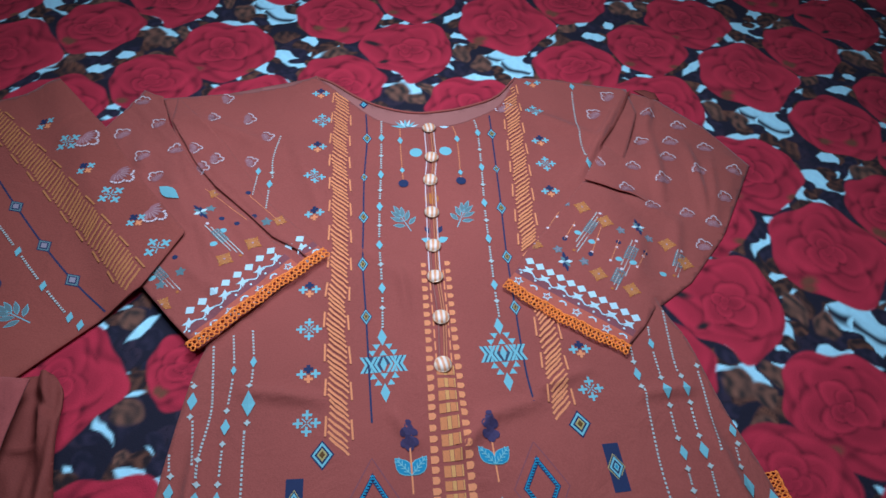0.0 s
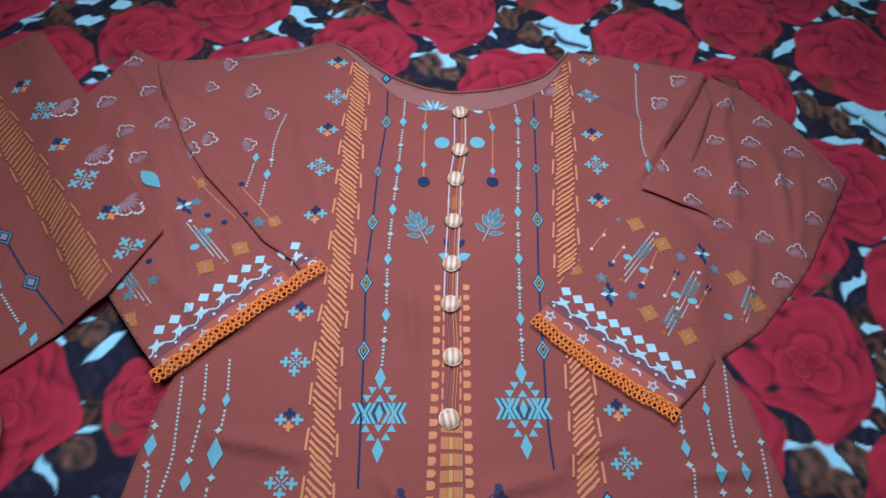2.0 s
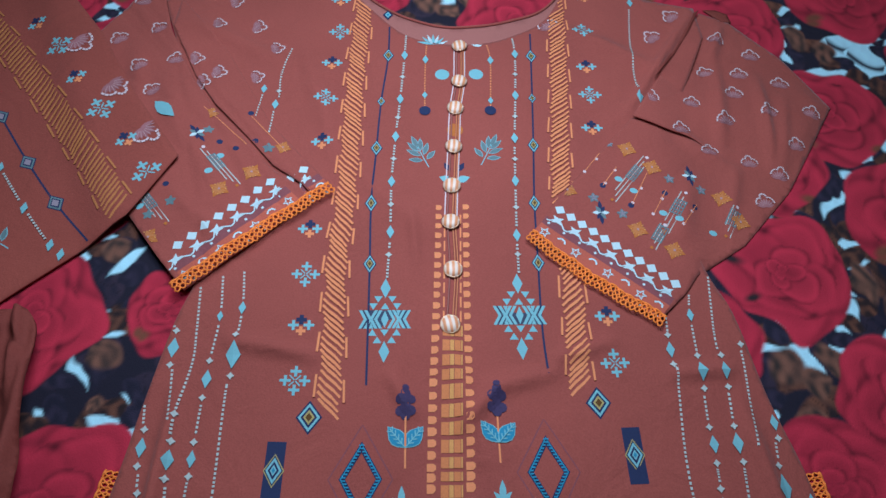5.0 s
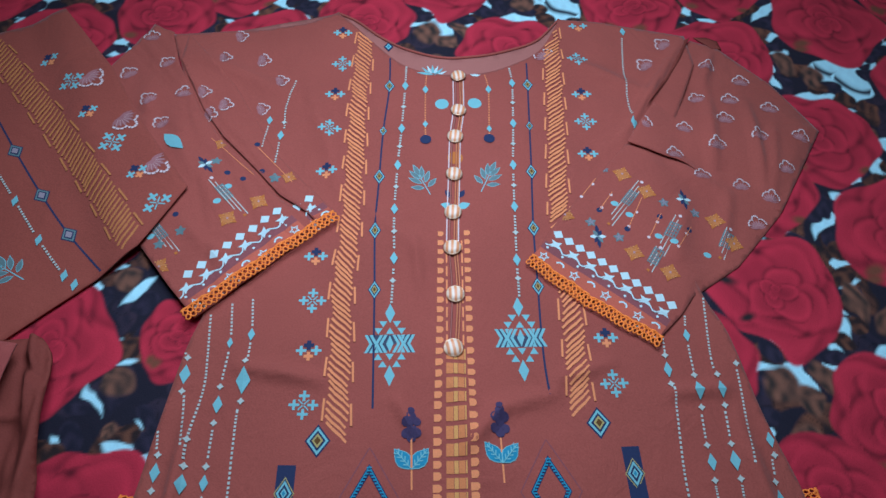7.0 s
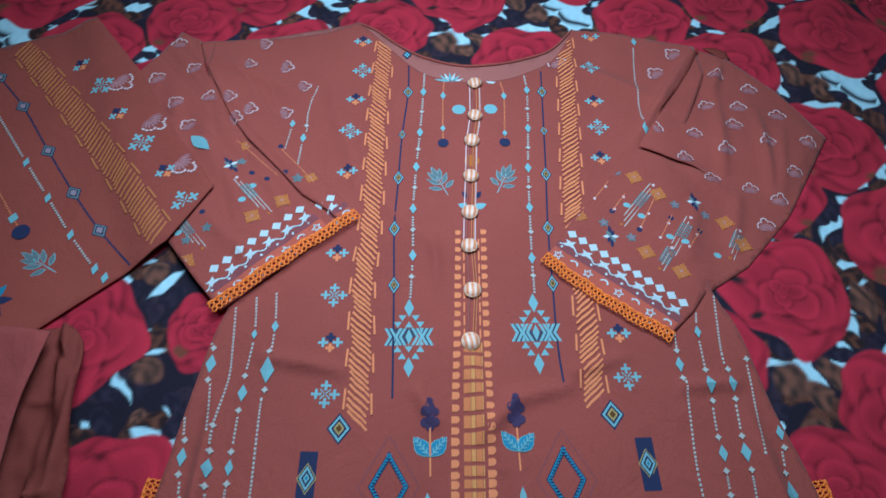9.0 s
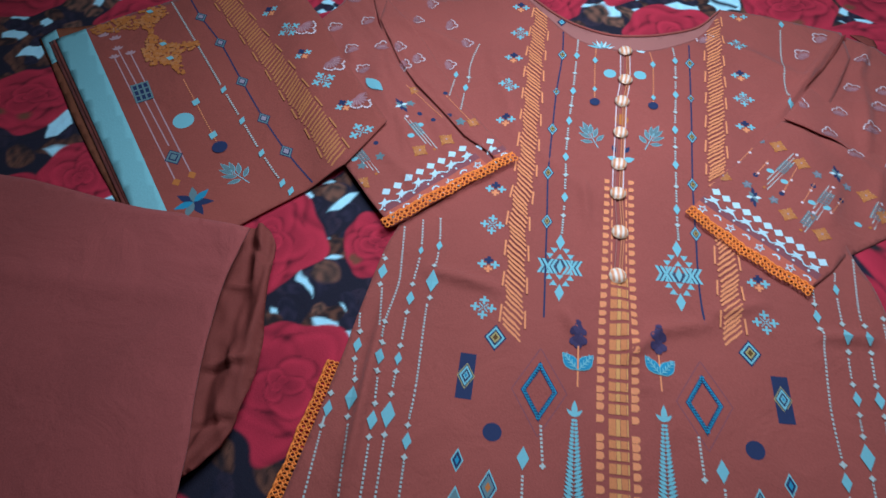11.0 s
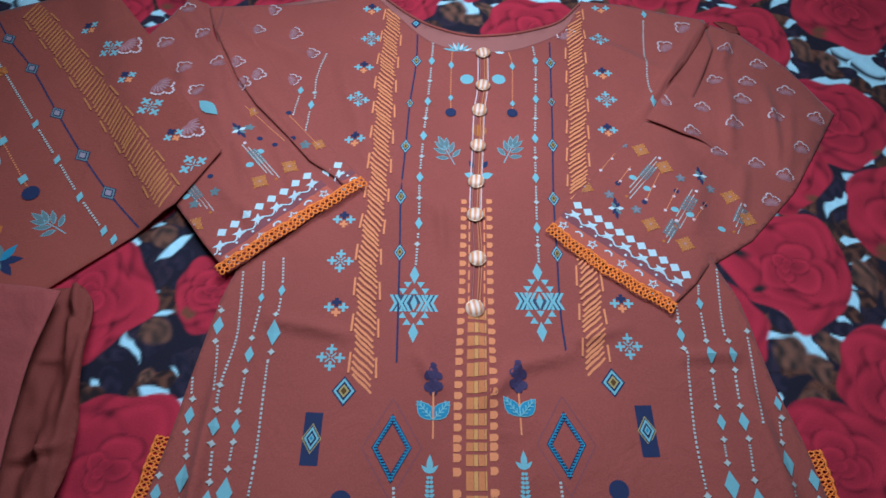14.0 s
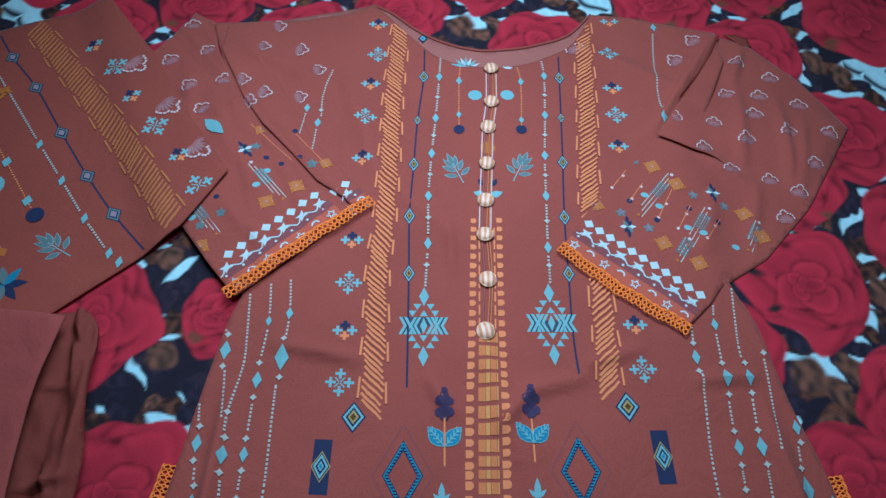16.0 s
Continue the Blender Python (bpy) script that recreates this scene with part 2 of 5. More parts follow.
class Print:
    """Flat inked shapes, draped on a cloth; one mesh for each motif."""

    def __init__(self, height, parent, cloths=()):
        self.height, self.parent, self.trees = height, parent, []
        for ob in cloths:
            self.trees.append(BVHTree.FromPolygons([v.co for v in ob.data.vertices], [list(p.vertices) for p in ob.data.polygons]))

    def top(self, x, y):
        hits = [t.ray_cast(Vector((x, y, 1)), Vector((0, 0, -1)))[0] for t in self.trees]
        hits = [h.z for h in hits if h]
        return max(hits) if hits else self.height(x, y)

    def lies(self, x, y):
        return any(t.ray_cast(Vector((x, y, 1)), Vector((0, 0, -1)))[0] for t in self.trees)

    def put(self, name, shapes, x=0.0, y=0.0, turn=0.0, size=1.0, label="", wide=1.0, level=0, weld=0.0, parent=None):
        c, s = math.cos(radians(turn)), math.sin(radians(turn))
        bm = bmesh.new()
        used = []
        for k, (pts, key, *above) in enumerate(shapes):
            if key not in used:
                used.append(key)
            lift = 0.00016 + 0.0003 * (level + sum(above)) + (0 if weld else 0.00005 * min(k, 4) + 0.00002 * min(k, 44))
            if self.trees and not all(self.lies(x + c * px * size * wide - s * py * size, y + s * px * size * wide + c * py * size) for px, py in pts):
                continue
            vs = []
            for px, py in pts:
                px, py = px * size * wide, py * size
                wx, wy = x + c * px - s * py, y + s * px + c * py
                vs.append(bm.verts.new((wx, wy, self.top(wx, wy) + lift)))
            mid = sum((v.co for v in vs), Vector()) / len(vs)
            centre = bm.verts.new((mid.x, mid.y, max(mid.z, self.top(mid.x, mid.y) + lift)))
            for a, b in zip(vs, [*vs[1:], vs[0]]):
                f = bm.faces.new((a, b, centre))
                f.material_index = used.index(key)
                f.normal_update()
                if f.normal.z < 0:
                    f.normal_flip()
        if weld:
            bmesh.ops.remove_doubles(bm, verts=bm.verts, dist=weld)
        return link(name, bm, [MATS[k] for k in used], parent or self.parent, label, smooth=False)

    def put_pieces(self, name, groups, x, y, turn=0.0, size=1.0):
        """A motif whose pieces stand apart: the first group is the motif's heart, the others lie round it."""
        heart = self.put(name, groups[0][1], x, y, turn, size)
        for piece, shapes in groups[1:]:
            self.put(piece, shapes, x, y, turn, size, parent=heart)
        return heart


def over(shapes, n=1):
    """The same shapes, printed over what lies under them."""
    return [(pts, key, n) for pts, key in shapes]


def diamond(cx, cy, w, h, key):
    return [([(cx - w / 2, cy), (cx, cy - h / 2), (cx + w / 2, cy), (cx, cy + h / 2)], key)]


def disc(cx, cy, r, key, n=14, squash=1.0):
    return [([(cx + r * math.cos(a * math.tau / n), cy + squash * r * math.sin(a * math.tau / n)) for a in range(n)], key)]


def bar(x0, y0, x1, y1, w, key):
    d = Vector((x1 - x0, y1 - y0))
    q = Vector((-d.y, d.x)).normalized() * w / 2
    return [([(x0 - q.x, y0 - q.y), (x1 - q.x, y1 - q.y), (x1 + q.x, y1 + q.y), (x0 + q.x, y0 + q.y)], key)]


def line(points, w, key):
    return [s for a, b in zip(points, points[1:]) for s in bar(*a, *b, w, key)]


def plus(cx, cy, s, key, w=0.3):
    t = s * w
    pts = [(-t, -s), (t, -s), (t, -t), (s, -t), (s, t), (t, t), (t, s), (-t, s), (-t, t), (-s, t), (-s, -t), (-t, -t)]
    return [([(cx + a, cy + b) for a, b in pts], key)]


def leaf(cx, cy, length, width, turn, key):
    c, s = math.cos(radians(turn)), math.sin(radians(turn))
    pts = [(t * length, width / 2 * math.sin(math.pi * t) * (1.25 - 0.5 * t)) for t in (0, 0.2, 0.4, 0.6, 0.8, 1)]
    pts += [(t * length, -width / 2 * math.sin(math.pi * t) * (1.25 - 0.5 * t)) for t in (0.8, 0.6, 0.4, 0.2)]
    return [([(cx + c * a - s * b, cy + s * a + c * b) for a, b in pts], key)]


def hollow(w, h, t, key):
    """The outline of a diamond."""
    out = [(-w / 2, 0), (0, -h / 2), (w / 2, 0), (0, h / 2)]
    k = 1 - 2 * t / w
    return [([out[i], out[(i + 1) % 4], (out[(i + 1) % 4][0] * k, out[(i + 1) % 4][1] * k), (out[i][0] * k, out[i][1] * k)], key) for i in range(4)]


def star_ring(cx, cy, r, w, key, turn=90):
    def p(i, rad):
        a = radians(turn + 36 * i)
        return cx + rad * math.cos(a), cy + rad * math.sin(a)
    out = []
    for i in range(10):
        ra, rb = (r, r * 0.5) if i % 2 == 0 else (r * 0.5, r)
        out.append(([p(i, ra), p(i + 1, rb), p(i + 1, rb - w), p(i, ra - w)], key))
    return out


# the motifs, centred on nothing, in metres
def eye_diamond(w=0.0125, h=0.021):
    return (diamond(0, 0, w, h, "navy") + over(diamond(0, 0, w * .84, h * .84, "cyan"), 0.6) + over(diamond(0, 0, w * .62, h * .62, "navy"), 1.2)
            + over(diamond(0, 0, w * .44, h * .44, "olive"), 1.8) + over(diamond(0, 0, w * .26, h * .26, "brown"), 2.4))


def blue_diamond(w, h):
    return (over(diamond(0, 0, w, h, "navy"), 0.5) + over(diamond(0, 0, w * .86, h * .86, "cyan"), 1.0) + over(diamond(0, 0, w * .6, h * .6, "navy"), 1.5)
            + over(diamond(0, 0, w * .36, h * .36, "cyan"), 2.0) + over(diamond(0, 0, w * .2, h * .2, "teal"), 2.5))


def snowflake():
    """Four crosses set in a ring, their arms nearly meeting, with a small knot in the middle."""
    out, s = [], 0.0047
    for a, b in ((0, 1), (1, 0), (0, -1), (-1, 0)):
        out += plus(a * s * 1.72, b * s * 1.72, s * 0.98, "cyan", 0.26)
    for a, b in ((1, 1), (1, -1), (-1, -1), (-1, 1)):
        out += bar(a * s * 0.12, b * s * 0.12, a * s * 0.98, b * s * 0.98, s * 0.24, "cyan")
    return [("printed_cross", over([p], 0.12 * k)) for k, p in enumerate(out)]


def cross_flower():
    s = 0.0046
    return plus(-1.45 * s, 0, s, "cyan", 0.28) + plus(1.45 * s, 0, s, "cyan", 0.28) + plus(0, 1.1 * s, s, "navy", 0.4) + plus(0, -1.2 * s, s * .9, "orange", 0.35)


def fan_flower():
    """The small carnation of the sleeves: a hazy fan of fine rays under a crown and two sweeping arms of pale dashes."""
    out = []
    for i in range(9):
        a = 90 + (i - 4) * 19
        out += leaf(0, -0.0075, 0.0108 + 0.0012 * (i % 2), 0.0034, a, "haze")
    for i in range(7):
        a = radians(90 + (i - 3) * 20)
        out += over(bar(0.0035 * math.cos(a), -0.0075 + 0.0035 * math.sin(a), 0.0098 * math.cos(a), -0.0075 + 0.0098 * math.sin(a), 0.0006, "faded"), 0.6)
    crown = [(0.0036 * math.cos(radians(a)), 0.0062 + 0.0032 * math.sin(radians(a))) for a in (195, 150, 112, 68, 30, -15)]
    arms = [[(s * 0.0028, 0.0040), (s * 0.0062, 0.0042), (s * 0.0088, 0.0022), (s * 0.0103, -0.0008), (s * 0.0105, -0.0040)] for s in (-1, 1)]
    for arc, w in ((crown, 0.0019), (arms[0], 0.0017), (arms[1], 0.0017)):
        for (ax, ay), (bx, by) in zip(arc, arc[1:]):
            mx, my, k = (ax + bx) / 2, (ay + by) / 2, 0.40
            out += over(bar(mx - (bx - ax) * k, my - (by - ay) * k, mx + (bx - ax) * k, my + (by - ay) * k, w, "lilac"))
    return out


def orange_flower():
    """A ragged patch of amber petals round a pale dot."""
    out = []
    for i in range(4):
        out += leaf(0, 0, 0.0108, 0.0058, 45 + 90 * i, "amber")
        out += leaf(0, 0, 0.0078, 0.0044, 90 * i, "dull")
        out += over(leaf(0.002 * math.cos(radians(45 + 90 * i)), 0.002 * math.sin(radians(45 + 90 * i)), 0.0064, 0.0018, 45 + 90 * i, "dull"), 0.5)
    for i in range(8):
        a = radians(22 + 45 * i)
        out += over(disc(0.0066 * math.cos(a), 0.0066 * math.sin(a), 0.0008, "gold", 5))
    return out + over(diamond(0, 0, 0.0030, 0.0030, "faded"))


def sprig():
    """A branch of seven outlined leaves."""
    out = [("stem", bar(0, -0.017, 0.0, 0.004, 0.0009, "cyan"))]
    for y, a, l in ((-0.009, 28, 0.013), (-0.009, 150, 0.013), (-0.004, 50, 0.015), (-0.004, 128, 0.015), (0.001, 68, 0.015), (0.001, 112, 0.015), (0.004, 90, 0.016)):
        c, v = math.cos(radians(a)), math.sin(radians(a))
        out.append(("printed_leaf", leaf(0.002 * c, y + 0.002 * v, l, 0.0052, a, "cyan") + over(leaf(0.003 * c, y + 0.003 * v, l - 0.0022, 0.0040, a, "grey"))))
    return out


def star_motif():
    h = 0.0175
    out = [("backing", over([([(-0.0205, h / 2), (-0.0165, 0), (-0.0205, -h / 2), (0.0205, -h / 2), (0.0165, 0), (0.0205, h / 2)], "slate")], -0.3)),
           ("printed_diamond", diamond(0, 0, 0.0066, 0.0165, "cyan"))]
    for sx in (-1, 1):
        for x, dx in ((-0.0215, 0.0045), (-0.0170, 0.0045), (-0.0075, -0.0045), (-0.0035, -0.0045)):
            out.append(("chevron", [([(sx * (x - .0014), s * h / 2), (sx * (x + dx - .0014), 0), (sx * (x + dx + .0014), 0), (sx * (x + .0014), s * h / 2)], "cyan") for s in (-1, 1)]))
        for s in (-1, 1):
            out.append(("triangle", [([(sx * -0.0138, s * h / 2), (sx * -0.0098, s * h / 2), (sx * -0.0118, s * 0.003)], "cyan")]))
    for s in (1, -1):
        for cx, cy, up in ((-0.0105, 0.0125, -1), (0, 0.0128, 1), (0.0105, 0.0125, -1), (-0.0062, 0.0195, -1), (0.0062, 0.0195, -1)):
            cy, v = cy * s, up * s
            out.append(("triangle", [([(cx - 0.0038, cy - v * 0.003), (cx + 0.0038, cy - v * 0.003), (cx, cy + v * 0.0032)], "cyan")]))
        out.append(("printed_diamond", diamond(0, s * 0.0305, 0.0092, 0.020, "cyan")))
    return out


def posy():
    """Dark flower over two leaves on a stem."""
    out = bar(0, -0.023, 0, 0.02, 0.0016, "orange")
    for i, (a, b) in enumerate(((0, .037), (-.0042, .032), (.0042, .032), (0, .027), (-.0044, .0225), (.0044, .0225), (0, .019), (0, .032), (0, .042))):
        out += over(disc(a, b, 0.0042 if i < 8 else .003, "dusk", 9))
    for s in (-1, 1):
        t = 90 - s * 40
        c, v = math.cos(radians(t)), math.sin(radians(t))
        out += leaf(0, -0.007, 0.0225, 0.0135, t, "cyan") + over(leaf(0.0012 * c, -0.007 + 0.0012 * v, 0.0204, 0.0120, t, "teal"))
        for k in (0.2, 0.38, 0.56, 0.74):
            x, y = 0.0225 * k * c, -0.007 + 0.0225 * k * v
            out += over(bar(x, y, x + s * 0.0040, y + 0.0004, 0.0009, "cyan") + bar(x, y, x - s * 0.0003, y + 0.0043, 0.0009, "cyan"), 2)
        out += over(bar(0, -0.007, 0.020 * c, -0.007 + 0.020 * v, 0.0008, "cyan"), 2)
    return out


def four_point(cx, cy, r, key):
    """A small star of four hollow-sided points."""
    return [([(cx + (r if i % 2 == 0 else 0.58 * r) * math.cos(i * math.tau / 8), cy + (r if i % 2 == 0 else 0.58 * r) * math.sin(i * math.tau / 8)) for i in range(8)], key)]


def with_stars(stops):
    """Each larger diamond of a string stands between two small stars."""
    out = list(stops)
    for (x, y), s in stops:
        for side in (-1, 1):
            q = (x, y + side * (s * 0.575 + 0.0062))
            if s > 0.0115 and all(math.dist(q, p) > 0.009 for p, _ in out):
                out.append((q, 0.0062))
    return out


def beads(points, big=(), width=0.0022, key="bead"):
    """A printed string: short dashes, with diamonds of a given size at given places along it."""
    pts = smooth_line(points, 0.0036)
    out = []
    stops = [(Vector(p), s) for p, s in big]
    for a, b in zip(pts, pts[1:]):
        mid = (a + b) / 2
        if all((mid - p).length > s * 0.75 for p, s in stops):
            d = (b - a) * 0.29
            out += bar(mid.x - d.x, mid.y - d.y, mid.x + d.x, mid.y + d.y, width, key)
    for p, s in stops:
        out += diamond(p.x, p.y, s * 0.60, s * 1.15, "cyan") if s > 0.007 else four_point(p.x, p.y, s * 0.54, key)
    return out


def hatch(points, width, lean, side_gap=0.0034, key="orange"):
    """A printed column of slanting, slightly waved strokes between two rows of long dashes."""
    pts = smooth_line(points, 0.0061)
    rng = random.Random(3)
    out = []
    for i, a in enumerate(pts[:-1]):
        t = (pts[i + 1] - a).normalized()
        q = Vector((-t.y, t.x))
        w = width * rng.uniform(0.47, 0.52)
        jog = q * 0.0011 * math.sin(i * math.tau / 6.3)
        ends = [a + jog + q * w * u + t * (lean * u - 0.06 * lean * math.sin(u * math.pi)) for u in (-1, -0.4, 0.4, 1)]
        for p0, p1, thick in zip(ends, ends[1:], (0.0021, 0.0026, 0.0023)):
            out += bar(*p0, *p1, thick * rng.uniform(0.92, 1.08), key)
    far = smooth_line(points, 0.0048)
    for s in (-1, 1):
        for k in range(1 + (s > 0), len(far) - 5, 8):
            t = (far[k + 4] - far[k]).normalized()
            q = Vector((-t.y, t.x)) * s * (width / 2 + side_gap)
            out += bar(*(far[k] + q), *(far[k + 4] + q * 0.93), 0.0020, key)
    return out


def tube(bm, pts, r, sides=5):
    rings = []
    for i, p in enumerate(pts):
        t = (pts[min(i + 1, len(pts) - 1)] - pts[max(i - 1, 0)]).normalized()
        u = t.cross(Vector((0, 0, 1)))
        u = u.normalized() if u.length > 1e-6 else Vector((1, 0, 0))
        v = u.cross(t)
        rings.append([bm.verts.new(p + r * (math.cos(a * math.tau / sides) * u + math.sin(a * math.tau / sides) * v)) for a in range(sides)])
    for a, b in zip(rings, rings[1:]):
        for k in range(sides):
            bm.faces.new((a[k], a[(k + 1) % sides], b[(k + 1) % sides], b[k]))
    for ring in (rings[0][::-1], rings[-1]):
        bm.faces.new(ring)


def lace(name, points, width, height, parent, inward, cells):
    """A crocheted edging: crossing cords along a line, looped at the free edge."""
    pts = smooth_line(points, 0.0008)
    bm = bmesh.new()
    rng = random.Random(9)
    n = cells * 8

    def at(u, v):
        k = min(len(pts) - 1, max(0, round(u * (len(pts) - 1))))
        a, b = pts[max(0, k - 3)], pts[min(len(pts) - 1, k + 3)]
        t = (b - a).normalized()
        q = Vector((-t.y, t.x)) * inward
        p = pts[k] + q * (v * width + 0.0007 * math.sin(u * 23) + 0.0004 * math.sin(u * 61))
        return p.x, p.y

    def cord(row):
        out = []
        for i in range(n + 1):
            v = row(i / 8)
            x, y = at(i / n, v)
            out.append(Vector((x, y, height(x, y) + 0.0016 + 0.0006 * math.sin(i * 0.8) + rng.uniform(-1, 1) * 0.0002)))
        return out
    for phase in (0.0, 0.5):
        for base in (0.22, 0.62):
            tube(bm, cord(lambda c: base + 0.23 * math.sin(math.tau * (c + phase))), 0.0008, 5)
    tube(bm, cord(lambda c: 0.93), 0.0011, 5)
    return link(name, bm, MATS["lace"], parent, "openwork orange crochet lace edging")


def button(parent, x, y, z, turn):
    bm = bmesh.new()
    r = 0.0082
    rows = ((0.0, 1.0), (0.0018, 1.0), (0.0036, 0.86), (0.0046, 0.55), (0.005, 0.2))
    rings = [[bm.verts.new((r * k * math.cos(a * math.tau / 20), r * k * math.sin(a * math.tau / 20), h)) for a in range(20)] for h, k in rows]
    for a, b in zip(rings, rings[1:]):
        for k in range(20):
            bm.faces.new((a[k], a[(k + 1) % 20], b[(k + 1) % 20], b[k]))
    bm.faces.new(rings[-1])
    ob = link("button", bm, MATS["button"], parent, "domed button covered in striped orange silk")
    ob.matrix_basis = pose(x, y, z, random.uniform(-6, 6), random.uniform(-6, 6), turn)
    bm = bmesh.new()
    tube(bm, [Vector((r * math.cos(a * math.tau / 24), r * math.sin(a * math.tau / 24), 0.0014)) for a in range(25)], 0.0007, 5)
    link("rim", bm, MATS["gilt"], ob, "thin gilt rim")
    return ob


# ---- the room, the bed and its printed sheet ----
def box(name, lo, hi, mat, label="", kind="structure", parent=None, bevel=0.0):
    bm = bmesh.new()
    bmesh.ops.create_cube(bm, size=1)
    for v in bm.verts:
        v.co = [lo[i] + (v.co[i] + 0.5) * (hi[i] - lo[i]) for i in range(3)]
    if bevel:
        bmesh.ops.bevel(bm, geom=bm.edges[:], offset=bevel, segments=3, affect="EDGES", profile=0.5)
    return tagged(link(name, bm, MATS[mat], parent, label, smooth=False), kind=kind)


box("floor", (-2.2, -2.0, -0.6), (2.2, 2.4, -0.5), "floor", "grey cement floor of the bedroom")
box("ceiling", (-2.2, -2.0, 2.3), (2.2, 2.4, 2.4), "wall", "plain painted ceiling")
box("wall_north", (-2.2, 2.4, -0.5), (2.2, 2.5, 2.3), "wall", "plain painted bedroom wall")
box("wall_south", (-2.2, -2.1, -0.5), (2.2, -2.0, 2.3), "wall", "plain painted bedroom wall")
box("wall_west", (-2.3, -2.0, -0.5), (-2.2, 2.4, 2.3), "wall", "plain painted bedroom wall")
box("wall_east", (2.2, -2.0, -0.5), (2.3, 2.4, 2.3), "wall", "plain painted bedroom wall")
bed = thing("bed", "low wooden bed under a rose-printed sheet", "bed")
box("mattress", (-1.1, -0.55, -0.24), (1.1, 1.42, -0.012), "wall", kind="", parent=bed, bevel=0.03)
box("bed_frame", (-1.12, -0.57, -0.5), (1.12, 1.44, -0.24), "wood", kind="", parent=bed, bevel=0.01)

# the print repeats: six roses and the pale gaps between the leaves, at two steps
STEP_A, STEP_B = (0.3363, -0.1321), (-0.0244, -0.3258)
TILE_ROSES = [
    (-0.542, 0.792, 0.069), (-0.429, 0.850, 0.058), (-0.330, 0.924, 0.0625), (-0.252, 0.796, 0.0635), (-0.339, 0.728, 0.0565), (-0.453, 0.682, 0.061),
]
TILE_GAPS = [
    (-0.504, 0.908, 0.023, 0.010, 140), (-0.489, 0.761, 0.039, 0.006, 41), (-0.341, 0.868, 0.027, 0.006, 145),
    (-0.293, 0.862, 0.010, 0.004, 146), (-0.277, 0.905, 0.011, 0.006, 126), (-0.238, 0.855, 0.024, 0.007, 173),
    (-0.183, 0.876, 0.026, 0.021, 146), (-0.208, 0.836, 0.014, 0.004, 178), (-0.422, 0.791, 0.014, 0.007, 12),
    (-0.383, 0.784, 0.010, 0.008, 176), (-0.413, 0.756, 0.017, 0.009, 2), (-0.147, 0.782, 0.015, 0.010, 13),
    (-0.180, 0.733, 0.023, 0.005, 133), (-0.249, 0.710, 0.015, 0.007, 152), (-0.372, 0.679, 0.021, 0.007, 180),
    (-0.140, 0.911, 0.016, 0.006, 31), (-0.100, 0.793, 0.011, 0.004, 55), (-0.119, 0.752, 0.012, 0.006, 63),
    (-0.009, 0.853, 0.022, 0.007, 6),
]
TILE_GAPS += [
    (0.035, 0.862, 0.010, 0.005, 30), (0.090, 0.881, 0.020, 0.004, 51), (0.081, 0.823, 0.012, 0.008, 168),
    (0.079, 0.799, 0.011, 0.004, 17), (0.057, 0.752, 0.013, 0.006, 115), (-0.027, 0.714, 0.019, 0.004, 13),
    (-0.000, 0.706, 0.018, 0.011, 130), (0.035, 0.712, 0.010, 0.005, 143), (0.204, 0.801, 0.031, 0.006, 41),
    (0.143, 0.765, 0.033, 0.022, 164), (0.377, 0.750, 0.010, 0.007, 22), (0.462, 0.798, 0.013, 0.009, 152),
    (0.545, 0.819, 0.017, 0.006, 162), (0.563, 0.875, 0.013, 0.011, 171), (0.619, 0.877, 0.011, 0.004, 30),
    (0.456, 0.592, 0.012, 0.003, 175), (0.471, 0.492, 0.022, 0.006, 103), (0.550, 0.514, 0.025, 0.002, 40),
    (0.386, 0.412, 0.020, 0.005, 53),
]
TILE_BROWNS = [
    (-0.352, 0.831, 0.020, 0.023, 2), (-0.309, 0.833, 0.012, 0.024, 39), (-0.230, 0.889, 0.022, 0.016, 76),
    (-0.098, 0.784, 0.018, 0.021, 113), (0.005, 0.683, 0.016, 0.014, 150), (0.080, 0.781, 0.012, 0.024, 7),
    (0.249, 0.843, 0.020, 0.014, 44), (0.305, 0.189, 0.017, 0.015, 81), (0.478, 0.531, 0.012, 0.017, 118),
]
# beside the trousers the repeat does not match; inks placed to fit the camera's view
FITTED_ROSES = [
    (-0.361, 0.283, 0.058), (-0.242, 0.292, 0.041), (-0.306, 0.127, 0.063), (-0.360, -0.040, 0.060),
    (-0.450, 0.360, 0.050), (-0.700, 0.455, 0.055), (-0.590, 0.345, 0.050),
]
FITTED_GAPS = [
    (-0.317, 0.367, 0.009, 0.004, 7), (-0.335, 0.344, 0.011, 0.004, 41), (-0.292, 0.341, 0.020, 0.005, 54),
    (-0.289, 0.286, 0.009, 0.004, 126), (-0.292, 0.270, 0.010, 0.003, 6), (-0.311, 0.235, 0.016, 0.004, 124),
    (-0.334, 0.197, 0.009, 0.003, 130), (-0.272, 0.187, 0.023, 0.007, 160), (-0.270, 0.210, 0.006, 0.002, 135),
    (-0.335, 0.174, 0.003, 0.001, 158), (-0.733, 0.535, 0.020, 0.010, 30), (-0.649, 0.416, 0.022, 0.012, 80),
    (-0.603, 0.366, 0.045, 0.011, 166), (-0.550, 0.322, 0.020, 0.011, 20),
]
FITTED_BROWNS = [
    (-0.293, 0.250, 0.017, 0.017, 20), (-0.253, 0.269, 0.009, 0.011, 50), (-0.290, 0.208, 0.013, 0.008, 80),
    (-0.306, 0.353, 0.014, 0.014, 110),
]


